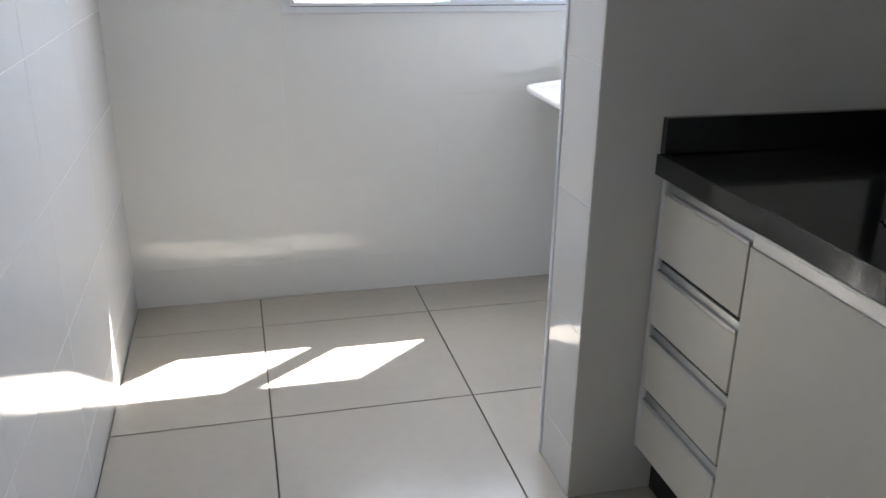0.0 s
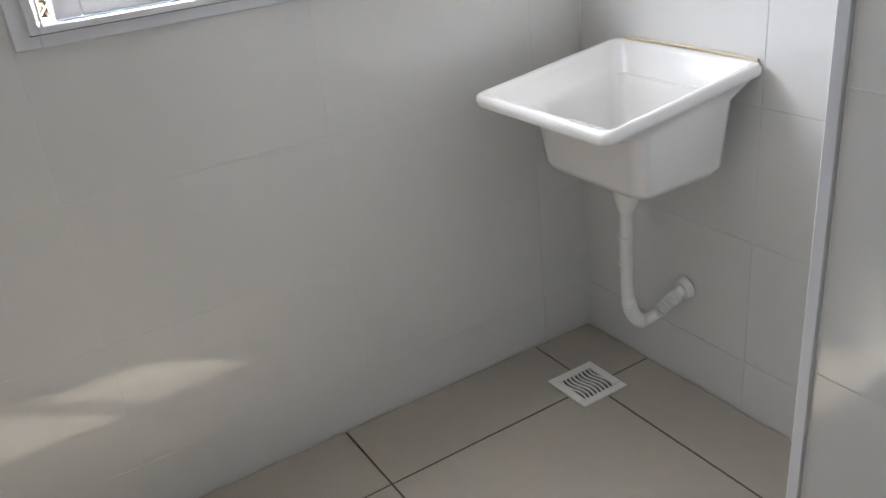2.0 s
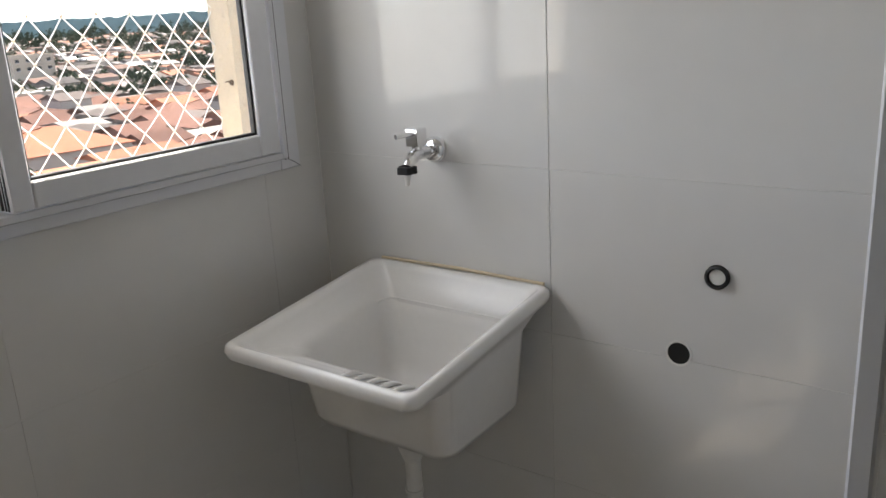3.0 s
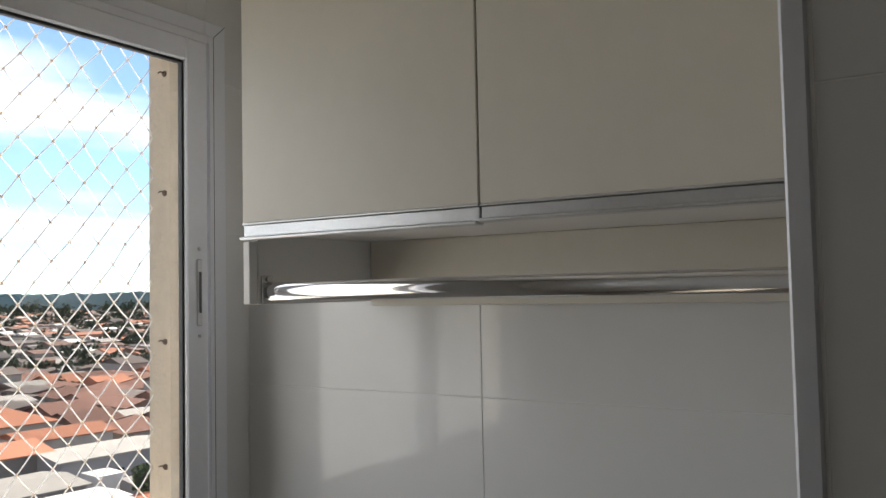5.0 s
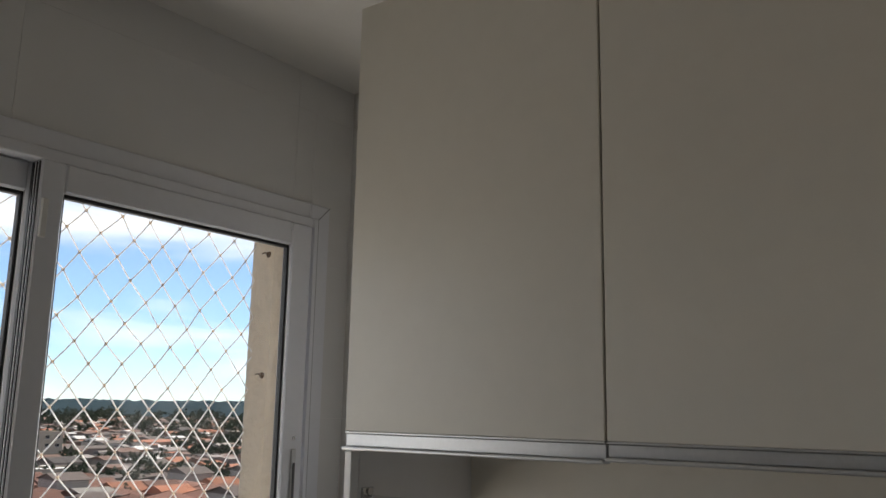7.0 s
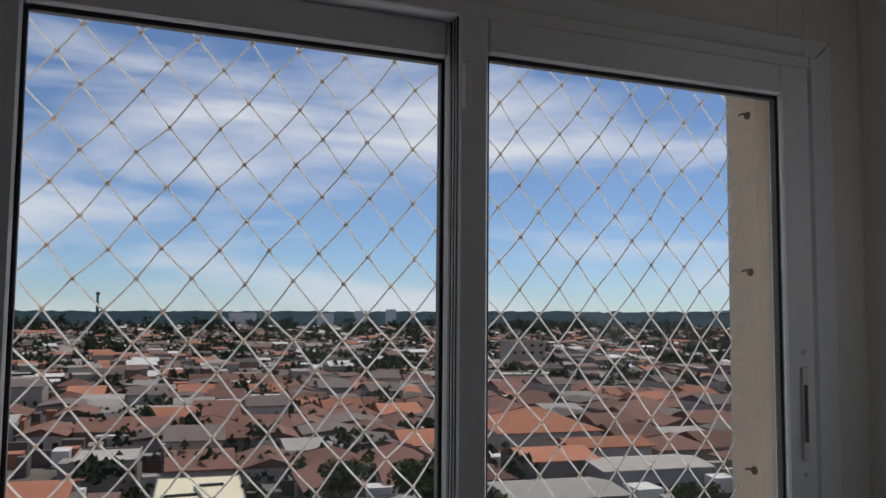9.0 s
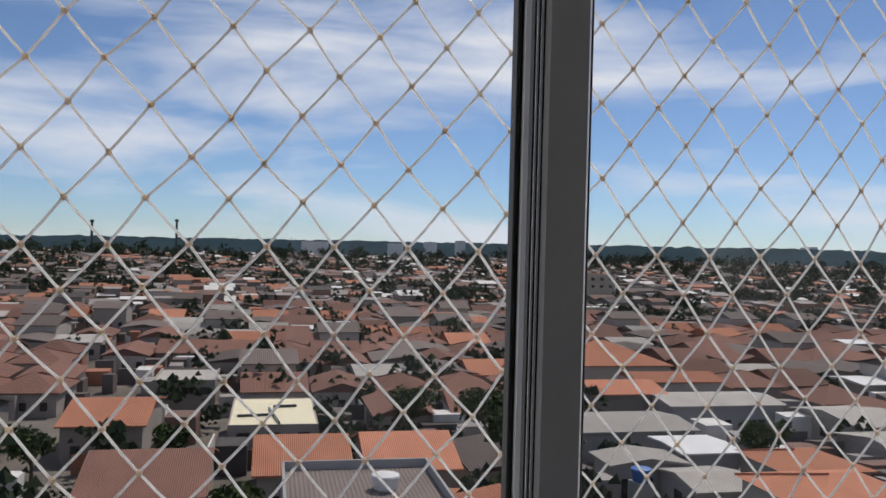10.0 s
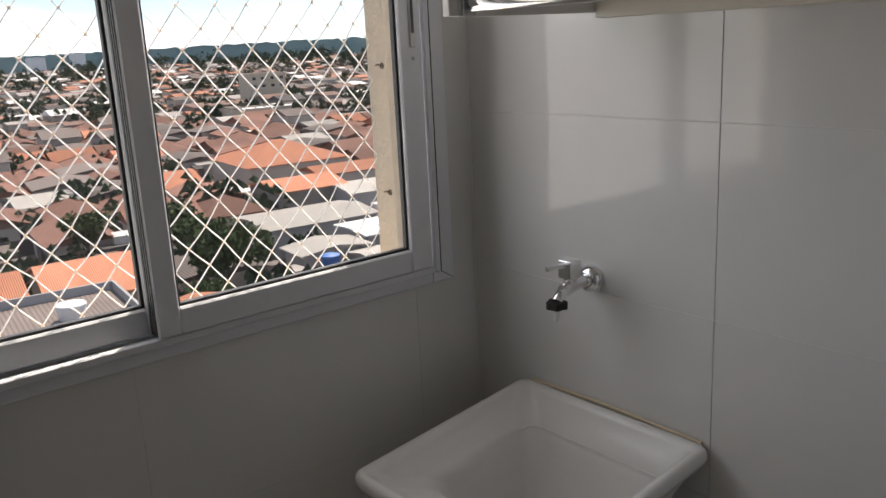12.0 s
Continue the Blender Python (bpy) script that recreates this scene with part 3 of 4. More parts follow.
# ---- safety net ----
net = empty("safety_net", (0.85, 0.112, 1.1), "white knotted nylon safety net across the window", "net")
NX, NZ, NY = 0.032, 0.0375, 0.110
rng = random.Random(4)
cord, knots = bmesh.new(), bmesh.new()
place = {}
i0 = 0.267
for i in range(1, 36):
    for j in range(1, 29):
        if (i + j) % 2 == 0:
            sag = 0.004 * math.sin(i * 0.9 + j * 0.5)
            place[i, j] = Vector((i0 + i * NX + rng.uniform(-0.003, 0.003), NY + rng.uniform(-0.002, 0.002) + sag, 1.07 + j * NZ + rng.uniform(-0.003, 0.003)))
for (i, j), p in place.items():
    for q in ((i + 1, j + 1), (i + 1, j - 1)):
        if q in place:
            mid = (p + place[q]) / 2 + Vector((0, 0, -0.0008))
            tube([p, mid, place[q]], 0.00135, 5, cord, False)
    m = Matrix.Translation(p) @ Matrix.Rotation(rng.uniform(0, 3), 4, "Y") @ Matrix.Diagonal((0.0031, 0.0024, 0.0037, 1))
    bmesh.ops.create_icosphere(knots, subdivisions=1, radius=1, matrix=m)
for nm, bm_, mat_ in (("cords", cord, M_NET), ("knots", knots, M_KNOT)):
    o = spart(nm, bm_, mat_, net)
    tagged(o, kind="stuff")
M_RUST = material("rusty_steel", (0.16, 0.10, 0.06), 0.7, metal=0.4, var=0.3, scale=60)
for z in (1.262, 1.512, 1.814, 2.06):
    spart("wall_hook", tube(smooth_path([(1.386, 0.070, z), (1.380, 0.070, z + 0.001), (1.377, 0.073, z + 0.003), (1.376, 0.079, z + 0.001)], 4), 0.0016, 6), M_RUST, net, "small rusty steel hook")
    spart("hook_plug", tube([(1.3862, 0.070, z), (1.3832, 0.070, z)], [0.007, 0.006], 10), M_RUST, net, "rust-stained wall plug")
tagged(part("window_sill", box(0.305, 1.385, 0.03, 0.14, 1.0955, 1.1125, 0.003), M_STUCCO), "cream outer window sill", "sill", kind="structure")

# ---- the town below ----
indoors = set(scene.objects)
GZ = -24.0
M_GROUND = material("town_ground", (0.15, 0.13, 0.11), 0.95, var=0.45, scale=0.03, spec=0.05)
# the ridge's green is shifted to blue to paint in distance haze
M_HILL = material("haze_tinted_wooded_ridge", (0.03, 0.05, 0.06), 1.0, var=0.35, scale=0.006, spec=0.0)
M_CLAY = roof_material("clay_roof_tiles", (0.44, 0.185, 0.110), 1.6, 0.06)
M_OLDCLAY = roof_material("weathered_clay_tiles", (0.21, 0.11, 0.082), 1.6, 0.06)
M_FIBRE = roof_material("grey_fibre_cement_roof", (0.33, 0.30, 0.265), 1.0, 0.05)
M_DARKROOF = roof_material("sooty_fibre_cement_roof", (0.15, 0.12, 0.105), 1.0, 0.05)
M_CREAMROOF = material("cream_metal_roof", (0.72, 0.63, 0.42), 0.6, var=0.12, scale=0.6)
M_WHITEROOF = material("pale_sheet_roof", (0.6, 0.58, 0.55), 0.6, var=0.15, scale=0.6)
M_HWALL = material("house_wall_paint", (0.33, 0.285, 0.24), 0.9, var=0.2, scale=0.6, random_tint=0.35)
M_GREY = material("grey_block_render", (0.30, 0.285, 0.275), 0.9, var=0.12, scale=0.5)
M_BEIGE = material("beige_block_paint", (0.40, 0.33, 0.25), 0.9, var=0.15, scale=0.4)
M_GREEN = material("green_awning_sheet", (0.02, 0.085, 0.065), 0.7, var=0.25, scale=0.8)
M_BLUE = material("blue_tank_plastic", (0.03, 0.12, 0.34), 0.5, var=0.1)
M_PANE = material("dark_house_window", (0.02, 0.022, 0.025), 0.15)
M_BARK = material("bark", (0.09, 0.065, 0.045), 0.95, var=0.3, scale=2)
M_LEAF = island_material("leaves", [(0.0, (0.025, 0.04, 0.014)), (0.3, (0.04, 0.06, 0.02)), (0.6, (0.05, 0.075, 0.03)), (0.85, (0.075, 0.085, 0.035))])
M_FARROOF = island_material("far_roofs", [(0.0, (0.36, 0.16, 0.10)), (0.16, (0.19, 0.12, 0.095)), (0.36, (0.14, 0.115, 0.10)), (0.56, (0.30, 0.265, 0.24)), (0.74, (0.09, 0.08, 0.075)), (0.88, (0.62, 0.59, 0.55))])
M_FARTREE = island_material("far_trees", [(0.0, (0.02, 0.03, 0.016)), (0.4, (0.03, 0.04, 0.022)), (0.75, (0.04, 0.05, 0.028))], 1.0)

gb = bmesh.new()
bmesh.ops.create_grid(gb, x_segments=2, y_segments=2, size=4500, matrix=Matrix.Translation((0, 0, GZ)))
tagged(part("ground", gb, M_GROUND), "brown-grey ground of the town reaching the horizon", "ground", kind="structure")
rb = bmesh.new()
prev = None
for k in range(721):
    a = radians(-80 + 160 * k / 720)
    k = k / 2
    h = 7 + 11 * noise.noise((k * 0.035, 3, 0)) + 4 * noise.noise((k * 0.16, 8, 0)) + 5 * noise.noise((k * 0.7, 1, 0)) + 3 * noise.noise((k * 2.3, 5, 0)) + 16 * max(0, math.sin(a * 1.6 + 0.1))
    cur = [rb.verts.new((r * math.sin(a), r * math.cos(a), z)) for r, z in ((1500, GZ), (1750, GZ + 12), (1950, -2 + h * 0.6), (2100, h * 0.75 - 4), (2500, GZ))]
    if prev:
        for p0, p1, q0, q1 in zip(prev, prev[1:], cur, cur[1:]):
            rb.faces.new((p0, q0, q1, p1))
    prev = cur
tagged(part("backdrop", rb, M_HILL, smooth=True), "dark wooded ridge along the horizon, tinted blue for haze", "hills", kind="structure")


def house(name, w, d, h, pitch, roof, ridge_x, label, wall=M_HWALL, hip=False, windows=3, group=""):
    """A house with walls, a pitched roof with eaves, a door and windows; its middle stands at the origin."""
    e = empty(name, (0, 0, 0), label, "house", group)
    rise_ = pitch * (d if ridge_x else w) / 2
    part("wall", box(-w / 2, w / 2, -d / 2, d / 2, 0, h), wall, e)
    b = bmesh.new()
    o, th = 0.5, 0.18
    W, D = w / 2 + o, d / 2 + o
    if not ridge_x:
        W, D = D, W
    inset = D * 0.8 if hip else 0.0
    drop = pitch * o
    for side in (1, -1):
        lo = [(-W, side * D, h - drop + 0.1), (W, side * D, h - drop + 0.1), (W - inset, 0, h + rise_ + 0.1), (-W + inset, 0, h + rise_ + 0.1)]
        vs = [b.verts.new((x, y, z + dz)) for dz in (0, th) for x, y, z in lo]
        for f in ((0, 1, 2, 3), (7, 6, 5, 4), (0, 4, 5, 1), (1, 5, 6, 2), (2, 6, 7, 3), (3, 7, 4, 0)):
            b.faces.new([vs[i] for i in f])
    for side in (1, -1):
        lo = [(side * W, -D, h - drop + 0.1), (side * W, D, h - drop + 0.1), (side * (W - inset), 0, h + rise_ + 0.1)] if hip else [(side * (W - o), -D + o, h), (side * (W - o), D - o, h), (side * (W - o), 0, h + rise_ + 0.1)]
        vs = [b.verts.new(p) for p in lo] + [b.verts.new((x - side * 0.15, y * 0.98, z - 0.02)) for x, y, z in lo]
        for f in ((0, 1, 2), (5, 4, 3), (0, 3, 4, 1), (1, 4, 5, 2), (2, 5, 3, 0)):
            b.faces.new([vs[i] for i in f])
    if not ridge_x:
        for v in b.verts:
            v.co = (-v.co.y, v.co.x, v.co.z)
    part("roof", b, roof, e)
    for k in range(windows):
        x = -w / 2 + w * (k + 0.6) / (windows + 0.2)
        z0, z1 = (0.9, 2.1) if k else (0.05, 2.1)
        part("window" if k else "door", box(x - 0.5, x + 0.5, -d / 2 - 0.06, -d / 2 + 0.02, z0, z1), M_PANE, e)
    part("window", box(-w / 2 - 0.06, -w / 2 + 0.02, -0.8, 0.8, 0.9, 2.1), M_PANE, e)
    return e


def flat_house(name, x0, x1, y0, y1, h, roof, wall, label, parapet=0.5, windows=2, storeys=1, turn=-8):
    """A box-shaped building with a parapet, a flat roof and rows of windows."""
    w, d = x1 - x0, y1 - y0
    e = empty(name, ((x0 + x1) / 2, (y0 + y1) / 2, GZ), label, "building")
    e.rotation_euler = (0, 0, radians(turn))
    part("wall", box(-w / 2, w / 2, -d / 2, d / 2, 0, h - 0.05), wall, e)
    part("roof", box(-w / 2 + 0.2, w / 2 - 0.2, -d / 2 + 0.2, d / 2 - 0.2, h - 0.04, h + 0.04), roof, e)
    for a in (box(-w / 2, w / 2, -d / 2, -d / 2 + 0.2, h - 0.05, h + parapet), box(-w / 2, w / 2, d / 2 - 0.2, d / 2, h - 0.05, h + parapet), box(-w / 2, -w / 2 + 0.2, -d / 2 + 0.2, d / 2 - 0.2, h - 0.05, h + parapet), box(w / 2 - 0.2, w / 2, -d / 2 + 0.2, d / 2 - 0.2, h - 0.05, h + parapet)):
        part("parapet", a, wall, e)
    for s in range(storeys):
        for k in range(windows):
            x = -w / 2 + w * (k + 0.5) / windows
            z = h - 2.9 * (s + 1) + 1.0
            wd = part("window", box(x - 0.7, x + 0.7, -d / 2 - 0.05, -d / 2 + 0.03, z, z + 1.1), M_PANE, e)
            part("sill", box(x - 0.85, x + 0.85, -d / 2 - 0.12, -d / 2 - 0.051, z - 0.12, z), M_WHITEROOF, wd)
    return e


def leafy(radius, count, size, seed, squash=0.8):
    """A crown of many small tilted leaf clumps with gaps and an uneven outline."""
    r = random.Random(seed)
    lobes = [(Vector((r.uniform(-1, 1), r.uniform(-1, 1), r.uniform(-0.6, 0.8))) * radius * 0.55, radius * r.uniform(0.35, 0.6)) for _ in range(9)]
    b = bmesh.new()
    for _ in range(count):
        c, s = r.choice(lobes)
        d = Vector((r.gauss(0, 1), r.gauss(0, 1), r.gauss(0, 1))).normalized()
        p = c + d * s * r.uniform(0.55, 1.05)
        p.z *= squash
        u = Vector((r.gauss(0, 1), r.gauss(0, 1), r.gauss(0, 1))).normalized()
        v = u.orthogonal().normalized()
        w = u.cross(v)
        k = size * r.uniform(0.6, 1.3)
        q = [b.verts.new(p + v * k), b.verts.new(p + w * k * 0.6 + u * k * 0.15), b.verts.new(p - v * k), b.verts.new(p - w * k * 0.6 + u * k * 0.15)]
        b.faces.new((q[0], q[1], q[2]))
        b.faces.new((q[0], q[2], q[3]))
    return b


def tree(x, y, height, radius, count, seed, size=0.35):
    e = empty("tree", (x, y, GZ), "dark green broadleaf tree among the houses", "tree", "town trees")
    tb = tube(smooth_path([(0, 0, 0), (0.15, 0.1, height * 0.25), (0, 0.2, height * 0.55)], 4), [0.035 * height * (1 - 0.06 * k) for k in range(9)], 8)
    r = random.Random(seed)
    for k in range(5):
        a = k * 1.3 + r.random()
        tube([(0, 0.1, height * 0.35), (math.cos(a) * radius * 0.3, math.sin(a) * radius * 0.3, height * 0.55), (math.cos(a) * radius * 0.6, math.sin(a) * radius * 0.6, height * 0.72)], [0.012 * height, 0.009 * height, 0.004 * height], 6, tb)
    part("trunk", tb, M_BARK, e)
    cb = leafy(radius, count, size, seed)
    bmesh.ops.translate(cb, verts=cb.verts[:], vec=(0, 0, height - radius * 0.7))
    part("crown", cb, M_LEAF, e)
    return e


# buildings that stand out
TURN = -8
taken = []


def own(x0, x1, y0, y1, margin=1.5):
    taken.append((x0 - margin, x1 + margin, y0 - margin, y1 + margin))


def single(x0, x1, y0, y1, h, roof, pitch, ridge_x, label, wall=M_HWALL, hip=False):
    w, d = (x1 - x0) - 1, (y1 - y0) - 1
    e = house("house", w, d, h, pitch, roof, ridge_x, label, wall, hip)
    e.matrix_basis = pose((x0 + x1) / 2, (y0 + y1) / 2, GZ, 0, 0, TURN)
    own(x0, x1, y0, y1)


flat_house("apartment_block", 9.5, 20.5, 49, 61, 8.6, M_DARKROOF, M_GREY, "grey rendered flat-roofed apartment block", 0.7, 3, 1)
own(8, 22, 47, 63)
tank = empty("water_tank", (16.5, 55, GZ + 8.64), "white round water tank on the flat roof", "tank")
part("tank_body", tube([(0, 0, 0), (0, 0, 0.1), (0, 0, 0.9), (0, 0, 1.0)], [0.7, 0.8, 1.0, 0.9], 20), M_WHITEROOF, tank)
part("tank_lid", tube([(0, 0, 1.0), (0, 0, 1.08), (0, 0, 1.2)], [1.0, 0.95, 0.3], 20), M_WHITEROOF, tank)
flat_house("house", 11, 21.5, 98, 115, 4.0, M_CREAMROOF, M_HWALL, "low house with a cream metal roof", 0.12, 3)
own(11, 21.5, 98, 115)
ytop = GZ + 4.06
for x, y, w, d in ((15.8, 103, 0.25, 9.0), (13.5, 103.5, 4.2, 0.35), (18.0, 108.5, 3.0, 0.5)):
    o = empty("roof_pipe", (x, y, ytop), "dark pipe lying on the cream roof", "pipe")
    part("pipe_body", box(-w / 2, w / 2, -d / 2, d / 2, 0, 0.3, 0.05), M_PANE, o)
single(-7.5, 2.3, 100, 118, 4.2, M_CLAY, 0.18, True, "house with a bright orange clay roof")
single(11, 20.5, 76, 91, 4.0, M_CLAY, 0.28, True, "house with a red clay tile roof")
single(21.5, 31, 75, 90, 4.0, M_CLAY, 0.28, True, "house with a red clay tile roof")
single(-4, 7, 72, 88, 4.0, M_OLDCLAY, 0.28, True, "house with a weathered clay tile roof")
single(22, 29, 42, 59, 6.4, M_CLAY, 0.20, False, "two-storey house with an orange ribbed clay roof")
single(-9, 0, 47, 58, 5.0, M_CLAY, 0.25, True, "house with an orange ribbed clay roof")
single(0.4, 8.8, 50, 62, 5.0, M_OLDCLAY, 0.3, True, "house with a dark red clay hip roof", hip=True)
single(50, 57, 64, 73, 3.0, M_FIBRE, 0.16, True, "low shed with a grey fibre cement roof", M_GREY)
single(46, 55, 73, 79, 3.4, M_FIBRE, 0.14, False, "low shed with a grey fibre cement roof", M_GREY)
single(29.5, 40, 55, 62, 3.2, M_FIBRE, 0.2, True, "low house with a grey fibre cement roof", M_GREY)
single(61, 71, 64, 74, 4.0, M_CLAY, 0.25, True, "house with an orange clay roof", hip=True)
single(50, 66, 86, 98, 3.6, M_FIBRE, 0.10, True, "shed with a grey fibre cement roof", M_GREY)
single(55.5, 63, 74, 82.5, 3.8, M_WHITEROOF, 0.06, True, "lean-to with a pale sheet metal roof", M_GREY)
single(70, 88, 96, 107, 4.0, M_FIBRE, 0.12, True, "long shed with a grey fibre cement roof", M_GREY)
single(62, 74, 104, 116, 4.6, M_CLAY, 0.2, True, "house with a red clay tile roof")
single(75, 90, 112, 122, 4.6, M_CLAY, 0.2, True, "house with a pinkish clay tile roof")
single(72, 92, 128, 150, 5.0, M_CLAY, 0.3, True, "large house with a red clay hip roof", hip=True)
single(48, 60, 46, 58, 6.5, M_CLAY, 0.25, True, "two-storey house with an orange clay roof", hip=True)
flat_house("house", 2.5, 11.5, 128, 140, 4.5, M_FIBRE, M_HWALL, "low grey flat-roofed house", 0.3, 3)
own(2.5, 11.5, 128, 140)
for x, y, h, r, n, s in ((35, 70, 11, 4.6, 5000, 1), (30, 63, 7, 3, 1800, 2), (36, 47, 5.5, 4, 3500, 3), (43, 49, 5, 3.6, 3000, 4), (33, 44, 4.5, 3, 2000, 11), (49, 55, 4.5, 3, 1800, 12), (7.5, 66, 6.5, 2.6, 1500, 5), (40, 92, 9, 4, 1800, 6), (68, 78, 7, 3.2, 1200, 7), (-10, 92, 7, 3, 1000, 8), (4, 94, 6, 2.6, 900, 9), (33, 102, 8, 3.6, 1200, 10)):
    tree(x, y, h, r, n, s, 0.3)
    own(x - r * 0.6, x + r * 0.6, y - r * 0.6, y + r * 0.6, 0.3)

awning = empty("awning", (6.5, 70.5, GZ), "sloping green sheet awning on thin posts", "awning")
ab = bmesh.new()
box(-4.8, 4.8, -1.5, 1.5, 3.1, 3.2, bm=ab)
for v_ in ab.verts:
    v_.co.z += 0.12 * v_.co.y
part("sheet", ab, M_GREEN, awning)
for sx in (-4.5, 0, 4.5):
    for sy in (-1.4, 1.4):
        part("post", box(sx - 0.07, sx + 0.07, sy - 0.07, sy + 0.07, 0, 3.1 + 0.12 * sy), M_GREY, awning)
own(1.5, 11.5, 68, 73, 0)
btank = empty("water_tank", (46, 68.6, GZ), "blue plastic water tank on a block tower", "tank")
part("tower", box(-0.9, 0.9, -0.9, 0.9, 0, 3.4), M_GREY, btank)
part("tank_body", tube([(0, 0, 3.4), (0, 0, 3.5), (0, 0, 4.5), (0, 0, 4.6)], [0.75, 0.8, 1.0, 0.95], 18), M_BLUE, btank)
part("tank_lid", tube([(0, 0, 4.6), (0, 0, 4.68), (0, 0, 4.85)], [1.03, 1.0, 0.3], 18), M_BLUE, btank)

# rows of ordinary houses, near ones as things of their own
kinds = []
for k, (w, d, h, p, roof, rx, hip, lab) in enumerate((
        (9, 12, 3.4, 0.30, M_CLAY, True, False, "low house with a red clay tile roof"), (8, 13, 3.2, 0.30, M_OLDCLAY, False, False, "low house with a weathered brown tile roof"),
        (9, 13, 3.4, 0.14, M_FIBRE, True, False, "low house with a grey fibre cement roof"), (10, 12, 3.6, 0.14, M_DARKROOF, False, False, "low house with a sooty grey roof"),
        (9, 11, 3.4, 0.34, M_OLDCLAY, True, True, "house with a weathered hip roof"), (8.5, 12, 5.8, 0.25, M_DARKROOF, True, False, "two-storey house with a dark roof"),
        (9, 12, 3.4, 0.3, M_OLDCLAY, True, False, "low house with a weathered brown tile roof"), (7, 9, 3.2, 0.1, M_WHITEROOF, True, False, "small house with a pale sheet roof"))):
    e = house("house", w, d, h, p, roof, rx, lab, hip=hip, group="town houses")
    e.location = (-40 - 14 * k, 60, GZ)
    kinds.append(e)
rng = random.Random(11)
weights = (1.8, 4, 2.5, 4, 3, 2, 3.5, 0.8)
made = 0
lots = []
cosT, sinT = math.cos(radians(TURN)), math.sin(radians(TURN))
for row in range(0, 90):
    for col in range(-26, 130):
        u, v = col * 9.8 + (row % 4 >= 2) * 4 + (col // 12) * 5, 44 + row * 13.0 + (row // 2) * 3.5
        x, y = u * cosT - v * sinT * 0.35 - 10, v + u * sinT
        x += rng.uniform(-0.8, 0.8)
        y += rng.uniform(-1.5, 1.5)
        a = math.degrees(math.atan2(x, y))
        if y < 34 or not -30 < a < 68:
            continue
        lots.append((math.hypot(x, y), x, y, a))
lots.sort()
far_lots = []
for dist, x, y, a in lots:
    if any(x0 - 4 < x < x1 + 4 and y0 - 5 < y < y1 + 5 for x0, x1, y0, y1 in taken):
        continue
    if rng.random() < 0.07:
        continue
    if made < 280 and -16 < a < 60:
        copy_thing(rng.choices(kinds, weights)[0], pose(x, y, GZ, 0, 0, TURN + rng.choice((0, 0, 180)) + rng.uniform(-3, 3)))
        made += 1
    else:
        far_lots.append((dist, x, y))

extra = [(d_, x_ + rng.uniform(-5, 5), y_ + 7 + rng.uniform(-1, 1)) for d_, x_, y_ in far_lots if rng.random() < 0.6]
verts, faces = [], []
wverts, wfaces = [], []
for dist, x, y in far_lots + extra:
    w, d, h, r = rng.uniform(4, 5.6), rng.uniform(4.5, 6.5), rng.choice((3.2, 3.4, 3.6, 6.0)), rng.uniform(0.6, 1.8)
    if rng.random() < 0.03:
        w, d, r = w * 2.6, d * 1.6, 1.0
    elif rng.random() < 0.55:
        w, d, h, r = w * 0.62, d * 0.7, h - rng.uniform(0, 0.9), r * 0.5
    x, y = x + rng.uniform(-3, 3), y + rng.uniform(-3, 3)
    n0 = len(verts)
    verts += [(x - w, y - d, GZ + h), (x + w, y - d, GZ + h), (x + w, y + d, GZ + h), (x - w, y + d, GZ + h), (x - w, y, GZ + h + r), (x + w, y, GZ + h + r)]
    faces += [(n0, n0 + 1, n0 + 5, n0 + 4), (n0 + 2, n0 + 3, n0 + 4, n0 + 5), (n0 + 1, n0 + 2, n0 + 5), (n0 + 3, n0, n0 + 4), (n0, n0 + 3, n0 + 2, n0 + 1)]
    n1 = len(wverts)
    w, d = w - 0.4, d - 0.4
    wverts += [(x + sx * w, y + sy * d, GZ + z) for z in (0, h + 0.05) for sx, sy in ((-1, -1), (1, -1), (1, 1), (-1, 1))]
    wfaces += [(n1, n1 + 1, n1 + 5, n1 + 4), (n1 + 1, n1 + 2, n1 + 6, n1 + 5), (n1 + 2, n1 + 3, n1 + 7, n1 + 6), (n1 + 3, n1, n1 + 4, n1 + 7)]
M_FARWALL = island_material("far_walls", [(0.0, (0.3, 0.26, 0.22)), (0.3, (0.2, 0.17, 0.15)), (0.6, (0.42, 0.37, 0.31)), (0.8, (0.25, 0.15, 0.11))])
for nm, vv, ff, mat, lab in (("far_roofs", verts, faces, M_FARROOF, "mixed clay and grey roofs of the far town"), ("far_walls", wverts, wfaces, M_FARWALL, "pale walls of the far town houses")):
    me = bpy.data.meshes.new(nm)
    me.from_pydata(vv, [], ff)
    me.materials.append(mat)
    tagged(new(nm, me), lab, "houses", kind="stuff")

